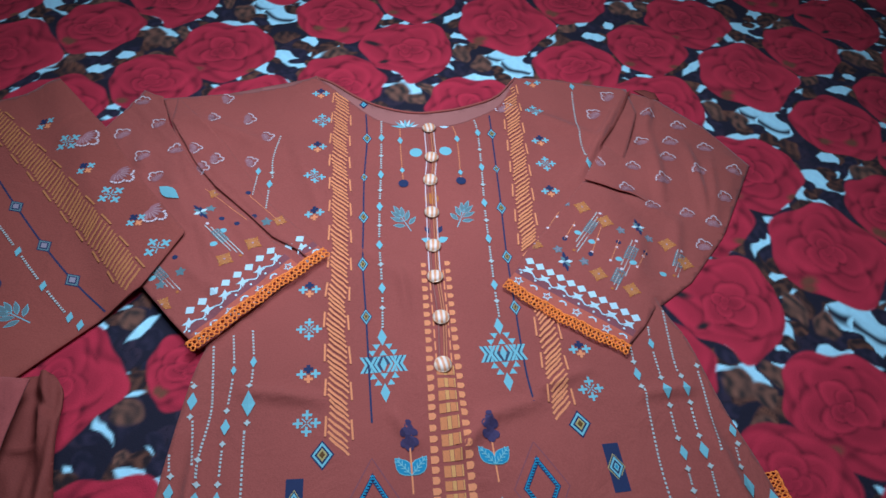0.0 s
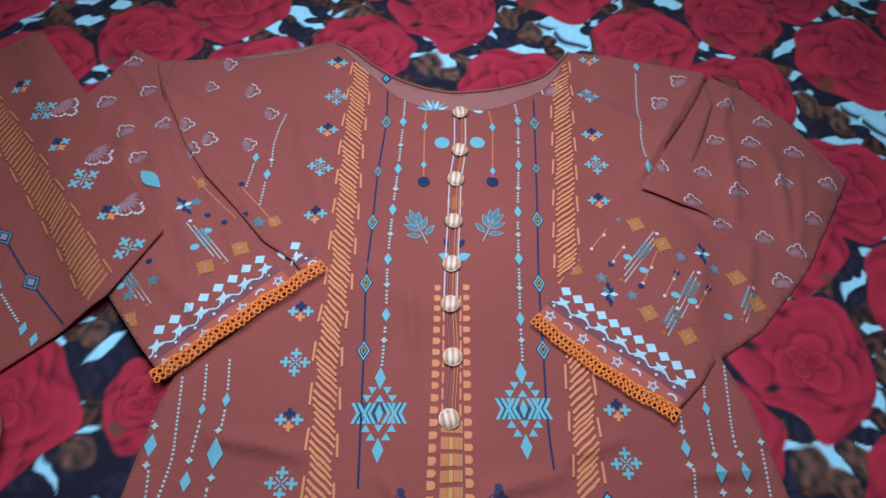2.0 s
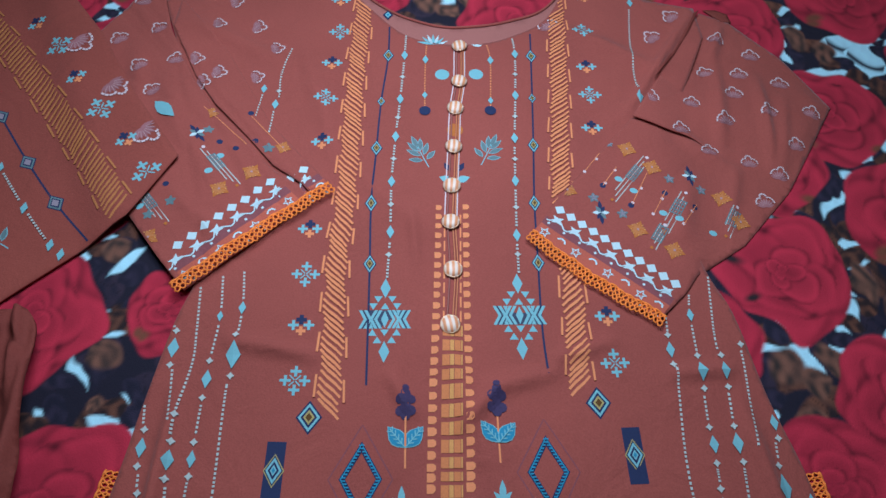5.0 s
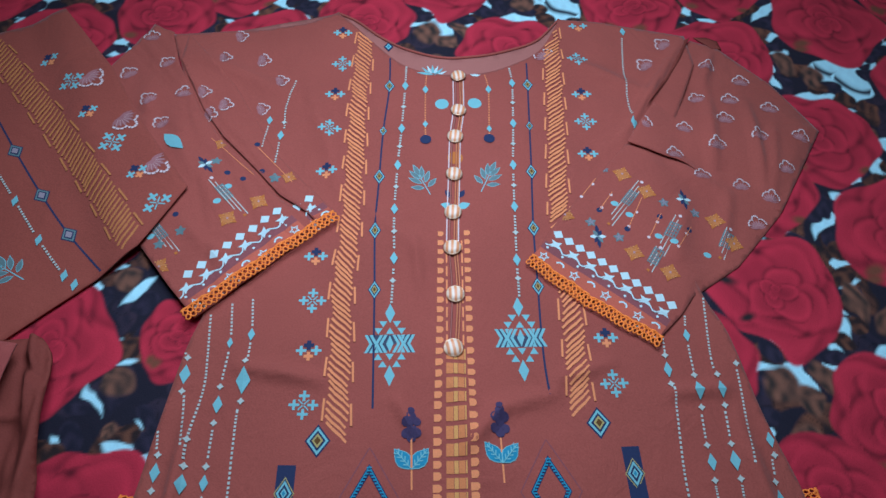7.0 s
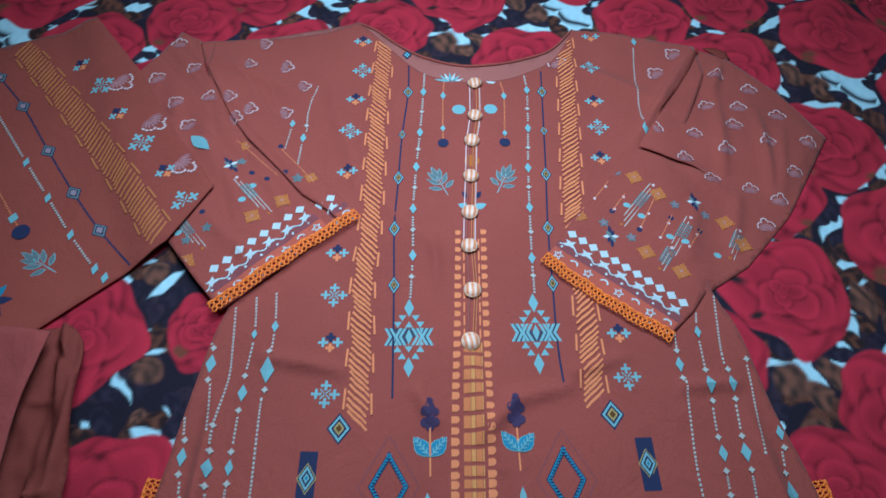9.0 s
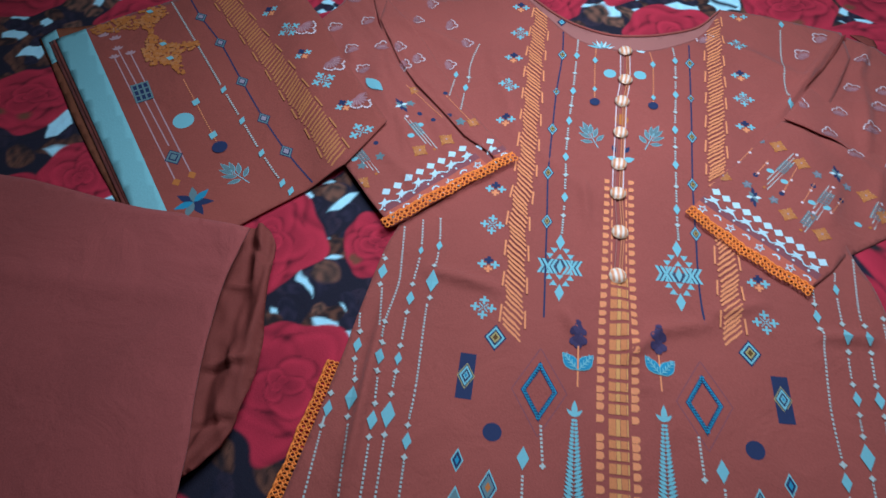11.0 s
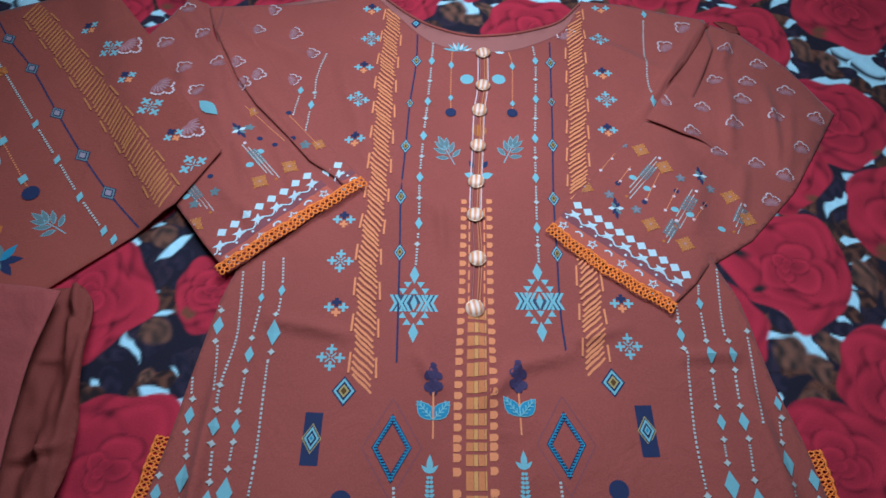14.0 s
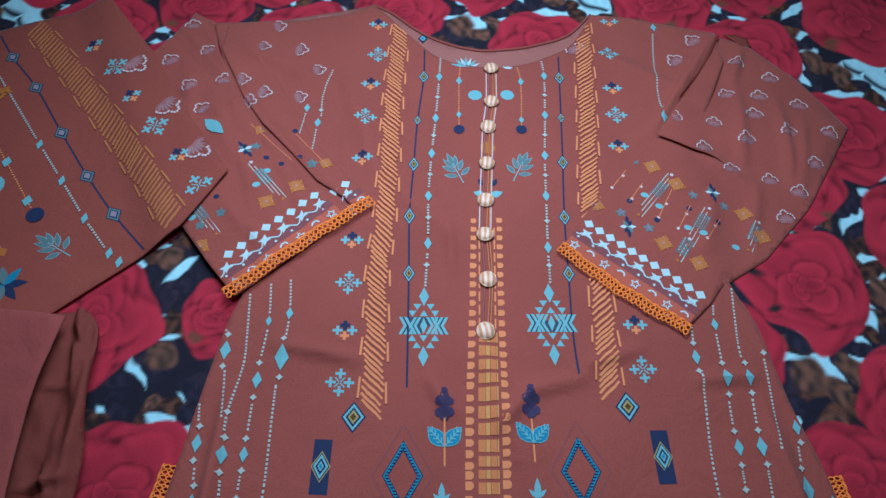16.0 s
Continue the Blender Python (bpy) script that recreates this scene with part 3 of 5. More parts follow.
def rose_print(px, py):
    """The inks of the sheet at the given places: dark leaves, pale gaps between them, then the roses."""
    rng = np.random.default_rng(4)

    def wobble(x, y, f, seed):
        r = np.random.default_rng(seed)
        out = np.zeros_like(x)
        for k in range(7):
            a, ph = r.uniform(0, math.tau), r.uniform(0, math.tau)
            g = f * r.uniform(0.6, 1.7)
            out += np.sin((x * math.cos(a) + y * math.sin(a)) * g + ph)
        return out / 3.5

    def off_repeat(x, y):
        return -0.02 < y < 0.40 and -0.46 < x < -0.2 or 0.28 < y < 0.56 and x < -0.54

    def near(cx, cy, r):
        return np.flatnonzero((abs(px - cx) < r) & (abs(py - cy) < r))
    roses, gaps = [], []
    for i in range(-5, 5):
        for j in range(-5, 6):
            ox, oy = i * STEP_A[0] + j * STEP_B[0], i * STEP_A[1] + j * STEP_B[1]
            roses += [(x + ox, y + oy, r, k) for k, (x, y, r) in enumerate(TILE_ROSES) if not off_repeat(x + ox, y + oy)]
            gaps += [(x + ox, y + oy, *g) for x, y, *g in TILE_GAPS if not off_repeat(x + ox, y + oy)]
    roses += [(x, y, r, k % 6) for k, (x, y, r) in enumerate(FITTED_ROSES)]
    gaps += FITTED_GAPS
    browns = list(FITTED_BROWNS)
    for i in range(-5, 5):
        for j in range(-5, 6):
            ox, oy = i * STEP_A[0] + j * STEP_B[0], i * STEP_A[1] + j * STEP_B[1]
            browns += [(x + ox, y + oy, l, w, a) for x, y, l, w, a in TILE_BROWNS if not off_repeat(x + ox, y + oy)]
    col = np.empty((len(px), 3))
    col[:] = (0.011, 0.011, 0.024)
    wx = px + 0.003 * wobble(px, py, 160, 1)
    wy = py + 0.003 * wobble(px, py, 160, 2)
    fine = wobble(px, py, 420, 3)
    for j in range(42):
        for i in range(56):
            cx, cy = -1.12 + i * 0.041 + rng.uniform(-0.016, 0.016), -0.5 + j * 0.046 + rng.uniform(-0.016, 0.016)
            a, l, w = rng.uniform(0, math.tau), rng.uniform(0.02, 0.032), rng.uniform(0.012, 0.020)
            warm = rng.uniform() < 0.55
            m = near(cx, cy, 0.045)
            if not len(m):
                continue
            u = ((wx[m] - cx) * math.cos(a) + (wy[m] - cy) * math.sin(a)) / l
            v = (-(wx[m] - cx) * math.sin(a) + (wy[m] - cy) * math.cos(a)) / w
            inner = np.clip((1 - u * u - np.abs(v) ** 1.6) * 3.5, 0, 1)
            hit = inner > 0
            k, inner = m[hit], inner[hit][:, None]
            shade = np.clip(0.42 + 0.5 * v[hit] + 0.3 * fine[k], 0, 1)[:, None]
            vein = (np.abs(np.sin(u[hit] * 7 + np.abs(v[hit]) * 3)) < 0.16)[:, None]
            if warm:
                c = (1 - shade) * np.array((0.020, 0.013, 0.016)) + shade * np.array((0.16, 0.065, 0.040))
            else:
                c = (1 - shade) * np.array((0.010, 0.011, 0.027)) + shade * np.array((0.034, 0.024, 0.044))
            col[k] = col[k] * (1 - inner) + np.where(vein, c * 0.6, c) * inner
    for n, (cx, cy, l, w, turn) in enumerate(gaps):
        m = near(cx, cy, 0.05)
        if not len(m):
            continue
        a = radians(turn)
        u = ((wx[m] - cx) * math.cos(a) + (wy[m] - cy) * math.sin(a)) / (l * 1.08)
        v = (-(wx[m] - cx) * math.sin(a) + (wy[m] - cy) * math.cos(a)) / (min(w, 0.023) * 1.6)
        k = (0.45, -0.4, 0.3, -0.25)[n % 4]
        inner = np.clip((1.0 + k * u * v - np.abs(v) - np.abs(u) ** 1.3) * (6 * min(w, 0.02) / 0.012) + 0.3, 0, 1)
        inner[(np.abs(u) > 1.3) | (np.abs(v) > 1.3)] = 0
        hit = inner > 0.02
        inner = inner[hit][:, None]
        col[m[hit]] = col[m[hit]] * (1 - inner) + inner * np.array((0.46, 0.86, 1.0)) * (1 + 0.05 * fine[m][hit][:, None])
        if w > 0.0155:
            arc = np.exp(-((v - 0.2 + 0.35 * u * u) / 0.14) ** 2)[:, None] * (np.abs(u) < 0.8)[:, None]
            col[m] = col[m] * (1 - arc) + arc * np.array((0.012, 0.014, 0.03))
    # dark round leaves beside the pale gaps
    for n, (cx, cy, l, w, turn) in enumerate(gaps):
        a = radians(turn)
        w = min(w, 0.023)
        for side, along in ((1, 0.35), (-1, -0.35)):
            leaf_l, leaf_w = rng.uniform(0.011, 0.018), rng.uniform(0.008, 0.012)
            off = side * (w * 0.80 + leaf_w * 0.95)
            ox, oy = cx + math.cos(a) * along * l - math.sin(a) * off, cy + math.sin(a) * along * l + math.cos(a) * off
            m = near(ox, oy, 0.03)
            if not len(m):
                continue
            b = a + rng.uniform(-0.5, 0.5)
            warm = rng.uniform() < 0.35
            u = ((wx[m] - ox) * math.cos(b) + (wy[m] - oy) * math.sin(b)) / leaf_l
            v = (-(wx[m] - ox) * math.sin(b) + (wy[m] - oy) * math.cos(b)) / leaf_w
            inner = np.clip((1 - u * u - v * v) * 3.5, 0, 1)[:, None]
            tone = np.clip(0.35 + 0.4 * np.cos(u * 5 + np.abs(v) * 4) + 0.3 * fine[m], 0, 1)[:, None]
            dark, pale = ((0.020, 0.012, 0.014), (0.13, 0.054, 0.034)) if warm else ((0.010, 0.011, 0.026), (0.028, 0.024, 0.05))
            col[m] = col[m] * (1 - inner) + inner * ((1 - tone) * np.array(dark) + tone * np.array(pale))
    for n, (cx, cy, l, w, turn) in enumerate(browns):
        m = near(cx, cy, 0.05)
        if not len(m):
            continue
        a = radians(turn)
        u = ((wx[m] - cx) * math.cos(a) + (wy[m] - cy) * math.sin(a)) / l
        v = (-(wx[m] - cx) * math.sin(a) + (wy[m] - cy) * math.cos(a)) / w
        inner = np.clip((1 - u * u - np.abs(v) ** 1.5) * 2.5, 0, 1)[:, None]
        tone = np.clip(0.65 + 0.35 * np.cos(u * 6 + np.abs(v) * 5) + 0.3 * fine[m], 0.05, 1.2)[:, None]
        col[m] = col[m] * (1 - inner) + inner * (0.02 + tone * np.array((0.155, 0.062, 0.036)))
    for cx, cy, r, kind in roses:
        m = near(cx, cy, 1.3 * r)
        if not len(m):
            continue
        g = np.random.default_rng(100 + kind)
        x, y = (px[m] - cx) / r, (py[m] - cy) / r
        sx = x + 0.10 * wobble(x, y, 4.5, 200 + kind)
        sy = y + 0.10 * wobble(x, y, 4.5, 300 + kind)
        d, th = np.hypot(sx, sy), np.arctan2(sy, sx) + g.uniform(0, math.tau)
        rim = 1.04 + 0.035 * np.sin(3 * th + g.uniform(0, 6)) + 0.035 * np.sin(5 * th + g.uniform(0, 6)) + 0.02 * np.sin(9 * th + g.uniform(0, 6))
        hit = d < rim + 0.05
        inner = np.clip((rim - d) * r / 0.0028 + 0.4, 0, 1)[:, None]
        # petals: overlapping uneven arcs, each dark at its foot and pale towards its lip
        lum = np.full(len(m), 0.68)
        for ring, (rad, petals) in enumerate(((1.0, 4), (0.74, 4), (0.50, 3), (0.30, 3), (0.15, 2))):
            ph = g.uniform(0, math.tau)
            for p in range(petals):
                a = ph + p * math.tau / petals + g.uniform(-0.25, 0.25)
                qx, qy = 0.52 * rad * math.cos(a), 0.52 * rad * math.sin(a)
                pr = rad * g.uniform(0.50, 0.66)
                e = np.hypot(sx - qx, sy - qy) / pr
                on = e < 1
                lip = np.clip((e - 0.35) / 0.65, 0, 1)
                out = (sx * math.cos(a) + sy * math.sin(a)) / (rad + 0.02)
                tone = 0.54 + 0.52 * lip ** 2 * np.clip(out + 0.25, 0, 1) + g.uniform(-0.08, 0.08)
                soft = np.clip((1 - e) * 4, 0, 1)
                lum = np.where(on, lum * (1 - soft) + tone * soft, lum)
                lum -= 0.27 * np.exp(-((e - 1.05) / 0.12) ** 2) * (np.hypot(sx, sy) < rad * 1.05) * np.clip(out * 1.5, 0, 1)
            lum *= 0.97
        lum += 0.05 * wobble(x, y, 11, 400 + kind) - 0.16 * np.exp(-(d / 0.22) ** 2)
        lum = np.clip(lum, 0.04, 1.05)[:, None]
        c = (1 - lum) * np.array((0.10, 0.005, 0.015)) + lum * np.array((0.66, 0.036, 0.078))
        for spots in range(2):
            ax, ay = ((-0.76, 0.20), (-0.62, -0.38))[spots] if kind == 2 else (g.uniform(-0.75, 0.6), g.uniform(-0.85, -0.5))
            spot = np.clip(1.6 * np.exp(-(((sx - ax) / 0.17) ** 2 + ((sy - ay) / 0.11) ** 2)) - 0.4, 0, 1)[:, None]
            c = c * (1 - spot) + spot * np.array(((0.018, 0.014, 0.018) if kind == 2 else (0.17, 0.06, 0.035)))
        col[m[hit]] = (col[m] * (1 - inner) + c * inner)[hit]
    return col


def sheet():
    xs = np.concatenate([np.linspace(-1.15, -0.84, 16), np.linspace(-0.80, 0.84, 965), np.linspace(0.88, 1.15, 14)])
    ys = np.concatenate([np.linspace(-0.6, -0.14, 24), np.linspace(-0.12, 1.06, 695), np.linspace(1.1, 1.46, 18)])
    gx, gy = np.meshgrid(xs, ys)
    px, py = gx.ravel(), gy.ravel()
    z = [sheet_z(a, b) for a, b in zip(px, py)]
    nx, ny = len(xs), len(ys)
    idx = np.arange(nx * ny).reshape(ny, nx)
    quads = np.stack([idx[:-1, :-1], idx[:-1, 1:], idx[1:, 1:], idx[1:, :-1]], -1).reshape(-1, 4)
    hidden = (np.abs(px[quads[:, 0]]) < 0.18) & (py[quads[:, 0]] < 0.60) & (py[quads[:, 0]] > 0.0)
    quads = quads[~hidden]
    me = bpy.data.meshes.new("bed_sheet")
    me.from_pydata(np.stack([px, py, z], -1).tolist(), [], quads.tolist())
    attr = me.color_attributes.new("ink", "FLOAT_COLOR", "POINT")
    col = np.ones((len(px), 4))
    col[:, :3] = rose_print(px, py)
    attr.data.foreach_set("color", col.ravel())
    me.polygons.foreach_set("use_smooth", [True] * len(me.polygons))
    m = material("rose_printed_cotton", (1, 1, 1), 0.85, 0.1, 50, crinkle=0.4, bump=0.5, sheen=0.1)
    nt = m.node_tree
    ink = nt.nodes.new("ShaderNodeVertexColor")
    ink.layer_name = "ink"
    grain = next(n for n in nt.nodes if n.type == "VECT_MATH")
    nt.links.new(ink.outputs["Color"], grain.inputs[0])
    me.materials.append(m)
    return tagged(new("bed_sheet", me), "cotton bed sheet printed with large red roses and dark leaves", "bed sheet")


sheet()

# ---- the kurta ----
NECK_BACK = [(-0.127, 0.726), (-0.102, 0.711), (-0.074, 0.684), (-0.042, 0.663), (0.0, 0.650), (0.042, 0.653), (0.081, 0.664), (0.116, 0.681), (0.147, 0.719)]
NECK_FRONT = [(-0.127, 0.724), (-0.106, 0.703), (-0.083, 0.674), (-0.046, 0.635), (-0.006, 0.621), (0.041, 0.622), (0.081, 0.637), (0.118, 0.663), (0.147, 0.717)]
SIDE_LEFT = [(-0.309, 0.655), (-0.290, 0.603), (-0.271, 0.563), (-0.244, 0.518), (-0.216, 0.475), (-0.214, 0.42), (-0.222, 0.35), (-0.227, 0.315), (-0.238, 0.278), (-0.251, 0.201), (-0.258, 0.153), (-0.276, 0.056), (-0.295, -0.05), (-0.31, -0.16)]
SIDE_RIGHT = [(0.315, -0.16), (0.302, 0.0), (0.292, 0.079), (0.281, 0.149), (0.267, 0.209), (0.254, 0.287), (0.237, 0.336), (0.22, 0.45), (0.30, 0.64)]


def flat(points, step=0.01):
    return [(p.x, p.y) for p in smooth_line(points, step)]


kurta = thing("kurta", "rust cotton kurta with printed folk motifs, laid flat on sheet", "kurta")
back = [(-0.29, 0.60), (-0.30, 0.679)] + flat(NECK_BACK) + [(0.29, 0.685), (0.28, 0.60)]
back_panel = cloth("back_panel", back, lambda x, y: kurta_z(x, y) - 0.003, MATS["facing"], kurta, 0.008, label="paler inner face of the back neck")
bm = bmesh.new()
tube(bm, [Vector((p.x, p.y, kurta_z(p.x, p.y) - 0.002)) for p in smooth_line(NECK_BACK, 0.006)], 0.0016, 6)
link("neck_binding", bm, MATS["rust"], kurta, "narrow stitched binding of the back neck")
front = flat(SIDE_LEFT)[::-1] + [(-0.318, 0.684), (-0.208, 0.694), (-0.162, 0.706)] + flat(NECK_FRONT) + [(0.201, 0.711), (0.298, 0.687)] + flat(SIDE_RIGHT)[::-1]
front_panel = cloth("front_panel", front, kurta_z, MATS["rust"], kurta, 0.0045)

ink = Print(kurta_z, kurta, [front_panel])
HATCH_LEFT = [(-0.102, 0.201), (-0.102, 0.273), (-0.103, 0.339), (-0.099, 0.395), (-0.097, 0.483), (-0.096, 0.583), (-0.09, 0.698)]
HATCH_RIGHT = [(0.108, 0.22), (0.109, 0.261), (0.111, 0.324), (0.112, 0.419), (0.125, 0.57), (0.134, 0.706)]
ink.put("hatched_stripe", hatch(HATCH_LEFT, 0.0180, 0.0088), label="orange hatched stripe")
ink.put("hatched_stripe", hatch(HATCH_RIGHT, 0.0180, -0.0088), label="orange hatched stripe")
for pts, stops in (
        ([(-0.062, 0.669), (-0.062, 0.601), (-0.068, 0.533), (-0.071, 0.47), (-0.074, 0.402), (-0.073, 0.336), (-0.072, 0.221)], (1, 2, 3, 4, 5)),
        ([(0.1, 0.663), (0.097, 0.604), (0.093, 0.54), (0.089, 0.476), (0.084, 0.404), (0.082, 0.338), (0.08, 0.28), (0.081, 0.23)], (1, 2, 3, 4, 5))):
    ink.put("navy_line", line(flat(pts, 0.012), 0.0019, "navy"), weld=0.0006)
    for k in stops:
        s = 0.7 if k == 2 else 1.0
        ink.put("diamond_motif", eye_diamond(), *pts[k], size=s)
STRING_LEFT = [(-0.042, 0.646), (-0.044, 0.601), (-0.048, 0.536), (-0.052, 0.485), (-0.055, 0.428), (-0.055, 0.37), (-0.057, 0.321)]
STRING_RIGHT = [(0.077, 0.639), (0.079, 0.606), (0.075, 0.543), (0.07, 0.484), (0.067, 0.43), (0.064, 0.367), (0.063, 0.326)]
for pts in (STRING_LEFT, STRING_RIGHT):
    stops = [(p, 0.0125) for p in pts[1:-1]]
    stops += [(((a[0] + b[0]) / 2, (a[1] + b[1]) / 2), 0.0062) for a, b in zip(pts[1:], pts[2:])]
    ink.put("bead_string", beads(pts, stops))
for pts in ([(-0.019, 0.624), (-0.021, 0.595), (-0.022, 0.544), (-0.022, 0.52)], [(0.048, 0.621), (0.051, 0.596), (0.048, 0.537), (0.047, 0.521)]):
    ink.put("pendant_motif", beads(pts, [], 0.0016, "orange") + diamond(*pts[1], .007, .013, "cyan") + diamond(pts[2][0], pts[2][1] - .002, .006, .01, "cyan") + disc(*pts[3], .0062, "navy"))
for p in ((-0.003, 0.573), (0.034, 0.574)):
    ink.put("dot_motif", disc(0, 0, 0.0078, "cyan", 20), *p)
ink.put_pieces("sprig_motif", sprig(), -0.026, 0.464, 24, 1.12)
ink.put_pieces("sprig_motif", sprig(), 0.042, 0.467, -24, 1.12)
ink.put("leaf_pair", leaf(0.004, -.004, .014, .0085, 160, "cyan") + leaf(.008, -.004, .014, .0085, 20, "cyan") + leaf(.002, .008, .012, .006, 120, "navy") + leaf(.01, .008, .012, .006, 60, "navy"), 0.001, 0.434)
for x, y, s in ((-0.058, 0.281, 1), (0.061, 0.285, 1.03)):
    ink.put_pieces("star_motif", star_motif(), x, y, size=s)
for p in ((-0.117, 0.637), (-0.126, 0.535), (-0.13, 0.325), (-0.131, 0.225), (0.16, 0.645), (0.157, 0.548), (0.14, 0.24)):
    ink.put_pieces("snowflake_motif", snowflake(), *p, turn=random.uniform(-4, 4))
for p in ((-0.119, 0.689), (-0.123, 0.588), (-0.126, 0.477), (-0.13, 0.373), (-0.13, 0.275), (0.169, 0.705), (0.158, 0.59), (0.153, 0.501), (0.139, 0.284)):
    ink.put("cross_motif", cross_flower(), *p)
for p in ((-0.117, 0.194), (0.121, 0.205)):
    ink.put("diamond_motif", eye_diamond(0.0215, 0.028), *p)
for x, y, t in ((-0.141, 0.152, -1.5), (0.145, 0.162, 1.5)):
    ink.put("panel_motif", bar(0, -.0225, 0, .0225, .015, "navy") + diamond(0, 0, .0165, .026, "olive") + blue_diamond(.0145, .0235), x, y, t)
ink.put("posy_motif", posy(), -0.039, 0.176)
ink.put("posy_motif", posy(), 0.036, 0.179)
for x, y in ((-0.0735, 0.145), (0.074, 0.149)):
    big = hollow(0.034, 0.059, 0.0052, "navy") + hollow(0.032, 0.056, 0.0010, "teal")
    for sx, sy in ((1, 1), (1, -1), (-1, 1), (-1, -1)):
        for k in range(11):
            u = (k + 0.5) / 11
            big += bar(sx * 0.0152 * (1 - u), sy * 0.0275 * u, sx * (0.0152 * (1 - u) - 0.0028), sy * 0.0275 * u, 0.0012, "teal")
    ink.put("large_diamond", big, x, y)
    halo = [(0, 0.043), (0.025, 0), (0, -0.043), (-0.025, 0), (0, 0.043)]
    ink.put("faint_outline", [q for a, b in zip(halo, halo[1:]) for q in line(flat([a, b], 0.006), 0.0012, "mauve")], x, y, weld=0.0008)
for p in ((-0.113, 0.102), (0.114, 0.112)):
    ink.put("dot_motif", disc(0, 0, 0.0085, "navy", 18), *p)
for p in ((-0.141, 0.074), (0.140, 0.085)):
    ink.put("diamond_motif", diamond(0, 0, .011, .021, "cyan") + diamond(0, 0, .0085, .0165, "navy") + diamond(0, 0, .004, .008, "teal"), *p)
for p in ((-0.140, 0.042), (0.138, 0.051)):
    ink.put("diamond_motif", diamond(0, 0, .011, .021, "cyan") + diamond(0, 0, .0085, .0165, "grey"), *p)
for p in ((-0.113, 0.054), (0.113, 0.064)):
    ink.put("diamond_motif", diamond(0, 0, .016, .031, "cyan") + diamond(0, 0, .0132, .0255, "navy") + diamond(0, 0, .0108, .021, "grey") + diamond(0, 0, .005, .009, "amber"), *p)
for p in ((-0.111, 0.022), (0.113, 0.034)):
    ink.put("dot_motif", disc(0, 0, 0.0095, "teal", 18), *p)
for p in ((-0.073, 0.024), (0.074, 0.030)):
    ink.put("dot_motif", disc(0, 0, 0.0085, "orange", 16), *p)
for x, y in ((-0.0415, 0.138), (0.0365, 0.141)):
    fern = leaf(0, -0.014, .016, .0055, 90, "cyan") + leaf(0, -0.014, .010, .0035, 135, "cyan") + leaf(0, -0.014, .010, .0035, 45, "cyan")
    for i in range(40):
        w = 0.0028 + 0.00033 * i
        fern += leaf(0, -0.018 - 0.0036 * i, w * 1.12, .0031, 28, "cyan") + leaf(0, -0.018 - 0.0036 * i, w * 1.12, .0031, 152, "cyan")
    ink.put("fern_motif", fern, x, y)
for a, b in (((-0.071, 0.114), (-0.068, 0.077)), ((0.066, 0.119), (0.068, 0.081))):
    ink.put("bead_string", beads([a, b], [(b, .006)]))
for p in ((-0.085, 0.082), (0.084, 0.09)):
    q = (p[0] + 0.001, p[1] - 0.045)
    ink.put("bead_string", beads([p, q], [(p, .018)]))

# long strings down the sides
STRINGS = [
    ([(-0.185, 0.328), (-0.182, 0.291), (-0.184, 0.247), (-0.186, 0.217), (-0.185, 0.139), (-0.187, 0.099), (-0.186, 0.085), (-0.185, -0.05)], ((1, .011), (2, .021), (5, .006), (6, .014))),
    ([(-0.203, 0.323), (-0.2, 0.283), (-0.203, 0.242), (-0.203, 0.226), (-0.204, 0.21), (-0.205, 0.161), (-0.206, 0.107), (-0.204, -0.04)], ((1, .009), (2, .006), (3, .014), (4, .006), (5, .012), (6, .022))),
    ([(-0.221, 0.312), (-0.218, 0.269), (-0.217, 0.241), (-0.223, 0.196), (-0.222, 0.16), (-0.219, 0.1), (-0.216, -0.03)], ((3, .006), (4, .014), (5, .016))),
    ([(-0.238, 0.278), (-0.235, 0.254), (-0.227, 0.19)], ((1, .016),)),
    ([(-0.249, 0.205), (-0.245, 0.17), (-0.241, 0.118), (-0.232, -0.02)], ((1, .014), (2, .02))),
    ([(-0.26, 0.125), (-0.26, 0.106), (-0.262, 0.09), (-0.266, -0.03)], ((1, .014), (2, .006))),
    ([(0.192, 0.291), (0.19, 0.252), (0.192, 0.231), (0.186, 0.159), (0.187, 0.108), (0.187, 0.093), (0.186, -0.04)], ((1, .013), (4, .007), (5, .015))),
    ([(0.217, 0.306), (0.214, 0.285), (0.213, 0.232), (0.21, 0.184), (0.211, 0.17), (0.21, 0.155), (0.209, 0.117), (0.207, -0.03)], ((1, .011), (2, .015), (3, .006), (4, .013), (5, .006), (6, .021))),
    ([(0.24, 0.336), (0.232, 0.265), (0.234, 0.233), (0.231, 0.185), (0.231, 0.171), (0.232, 0.156), (0.229, 0.107), (0.226, -0.02)], ((2, .014), (3, .006), (4, .015), (5, .006), (6, .014))),
    ([(0.254, 0.273), (0.252, 0.227), (0.245, 0.167)], ((0, .016),)),
    ([(0.267, 0.203), (0.266, 0.188), (0.26, 0.135), (0.255, -0.03)], ((1, .012), (2, .02))),
    ([(0.283, 0.148), (0.28, 0.122), (0.276, -0.02)], ((1, .016),)),
]
for pts, stops in STRINGS:
    ink.put("bead_string", beads(pts, with_stars([(pts[k], s) for k, s in stops]), 0.0019))

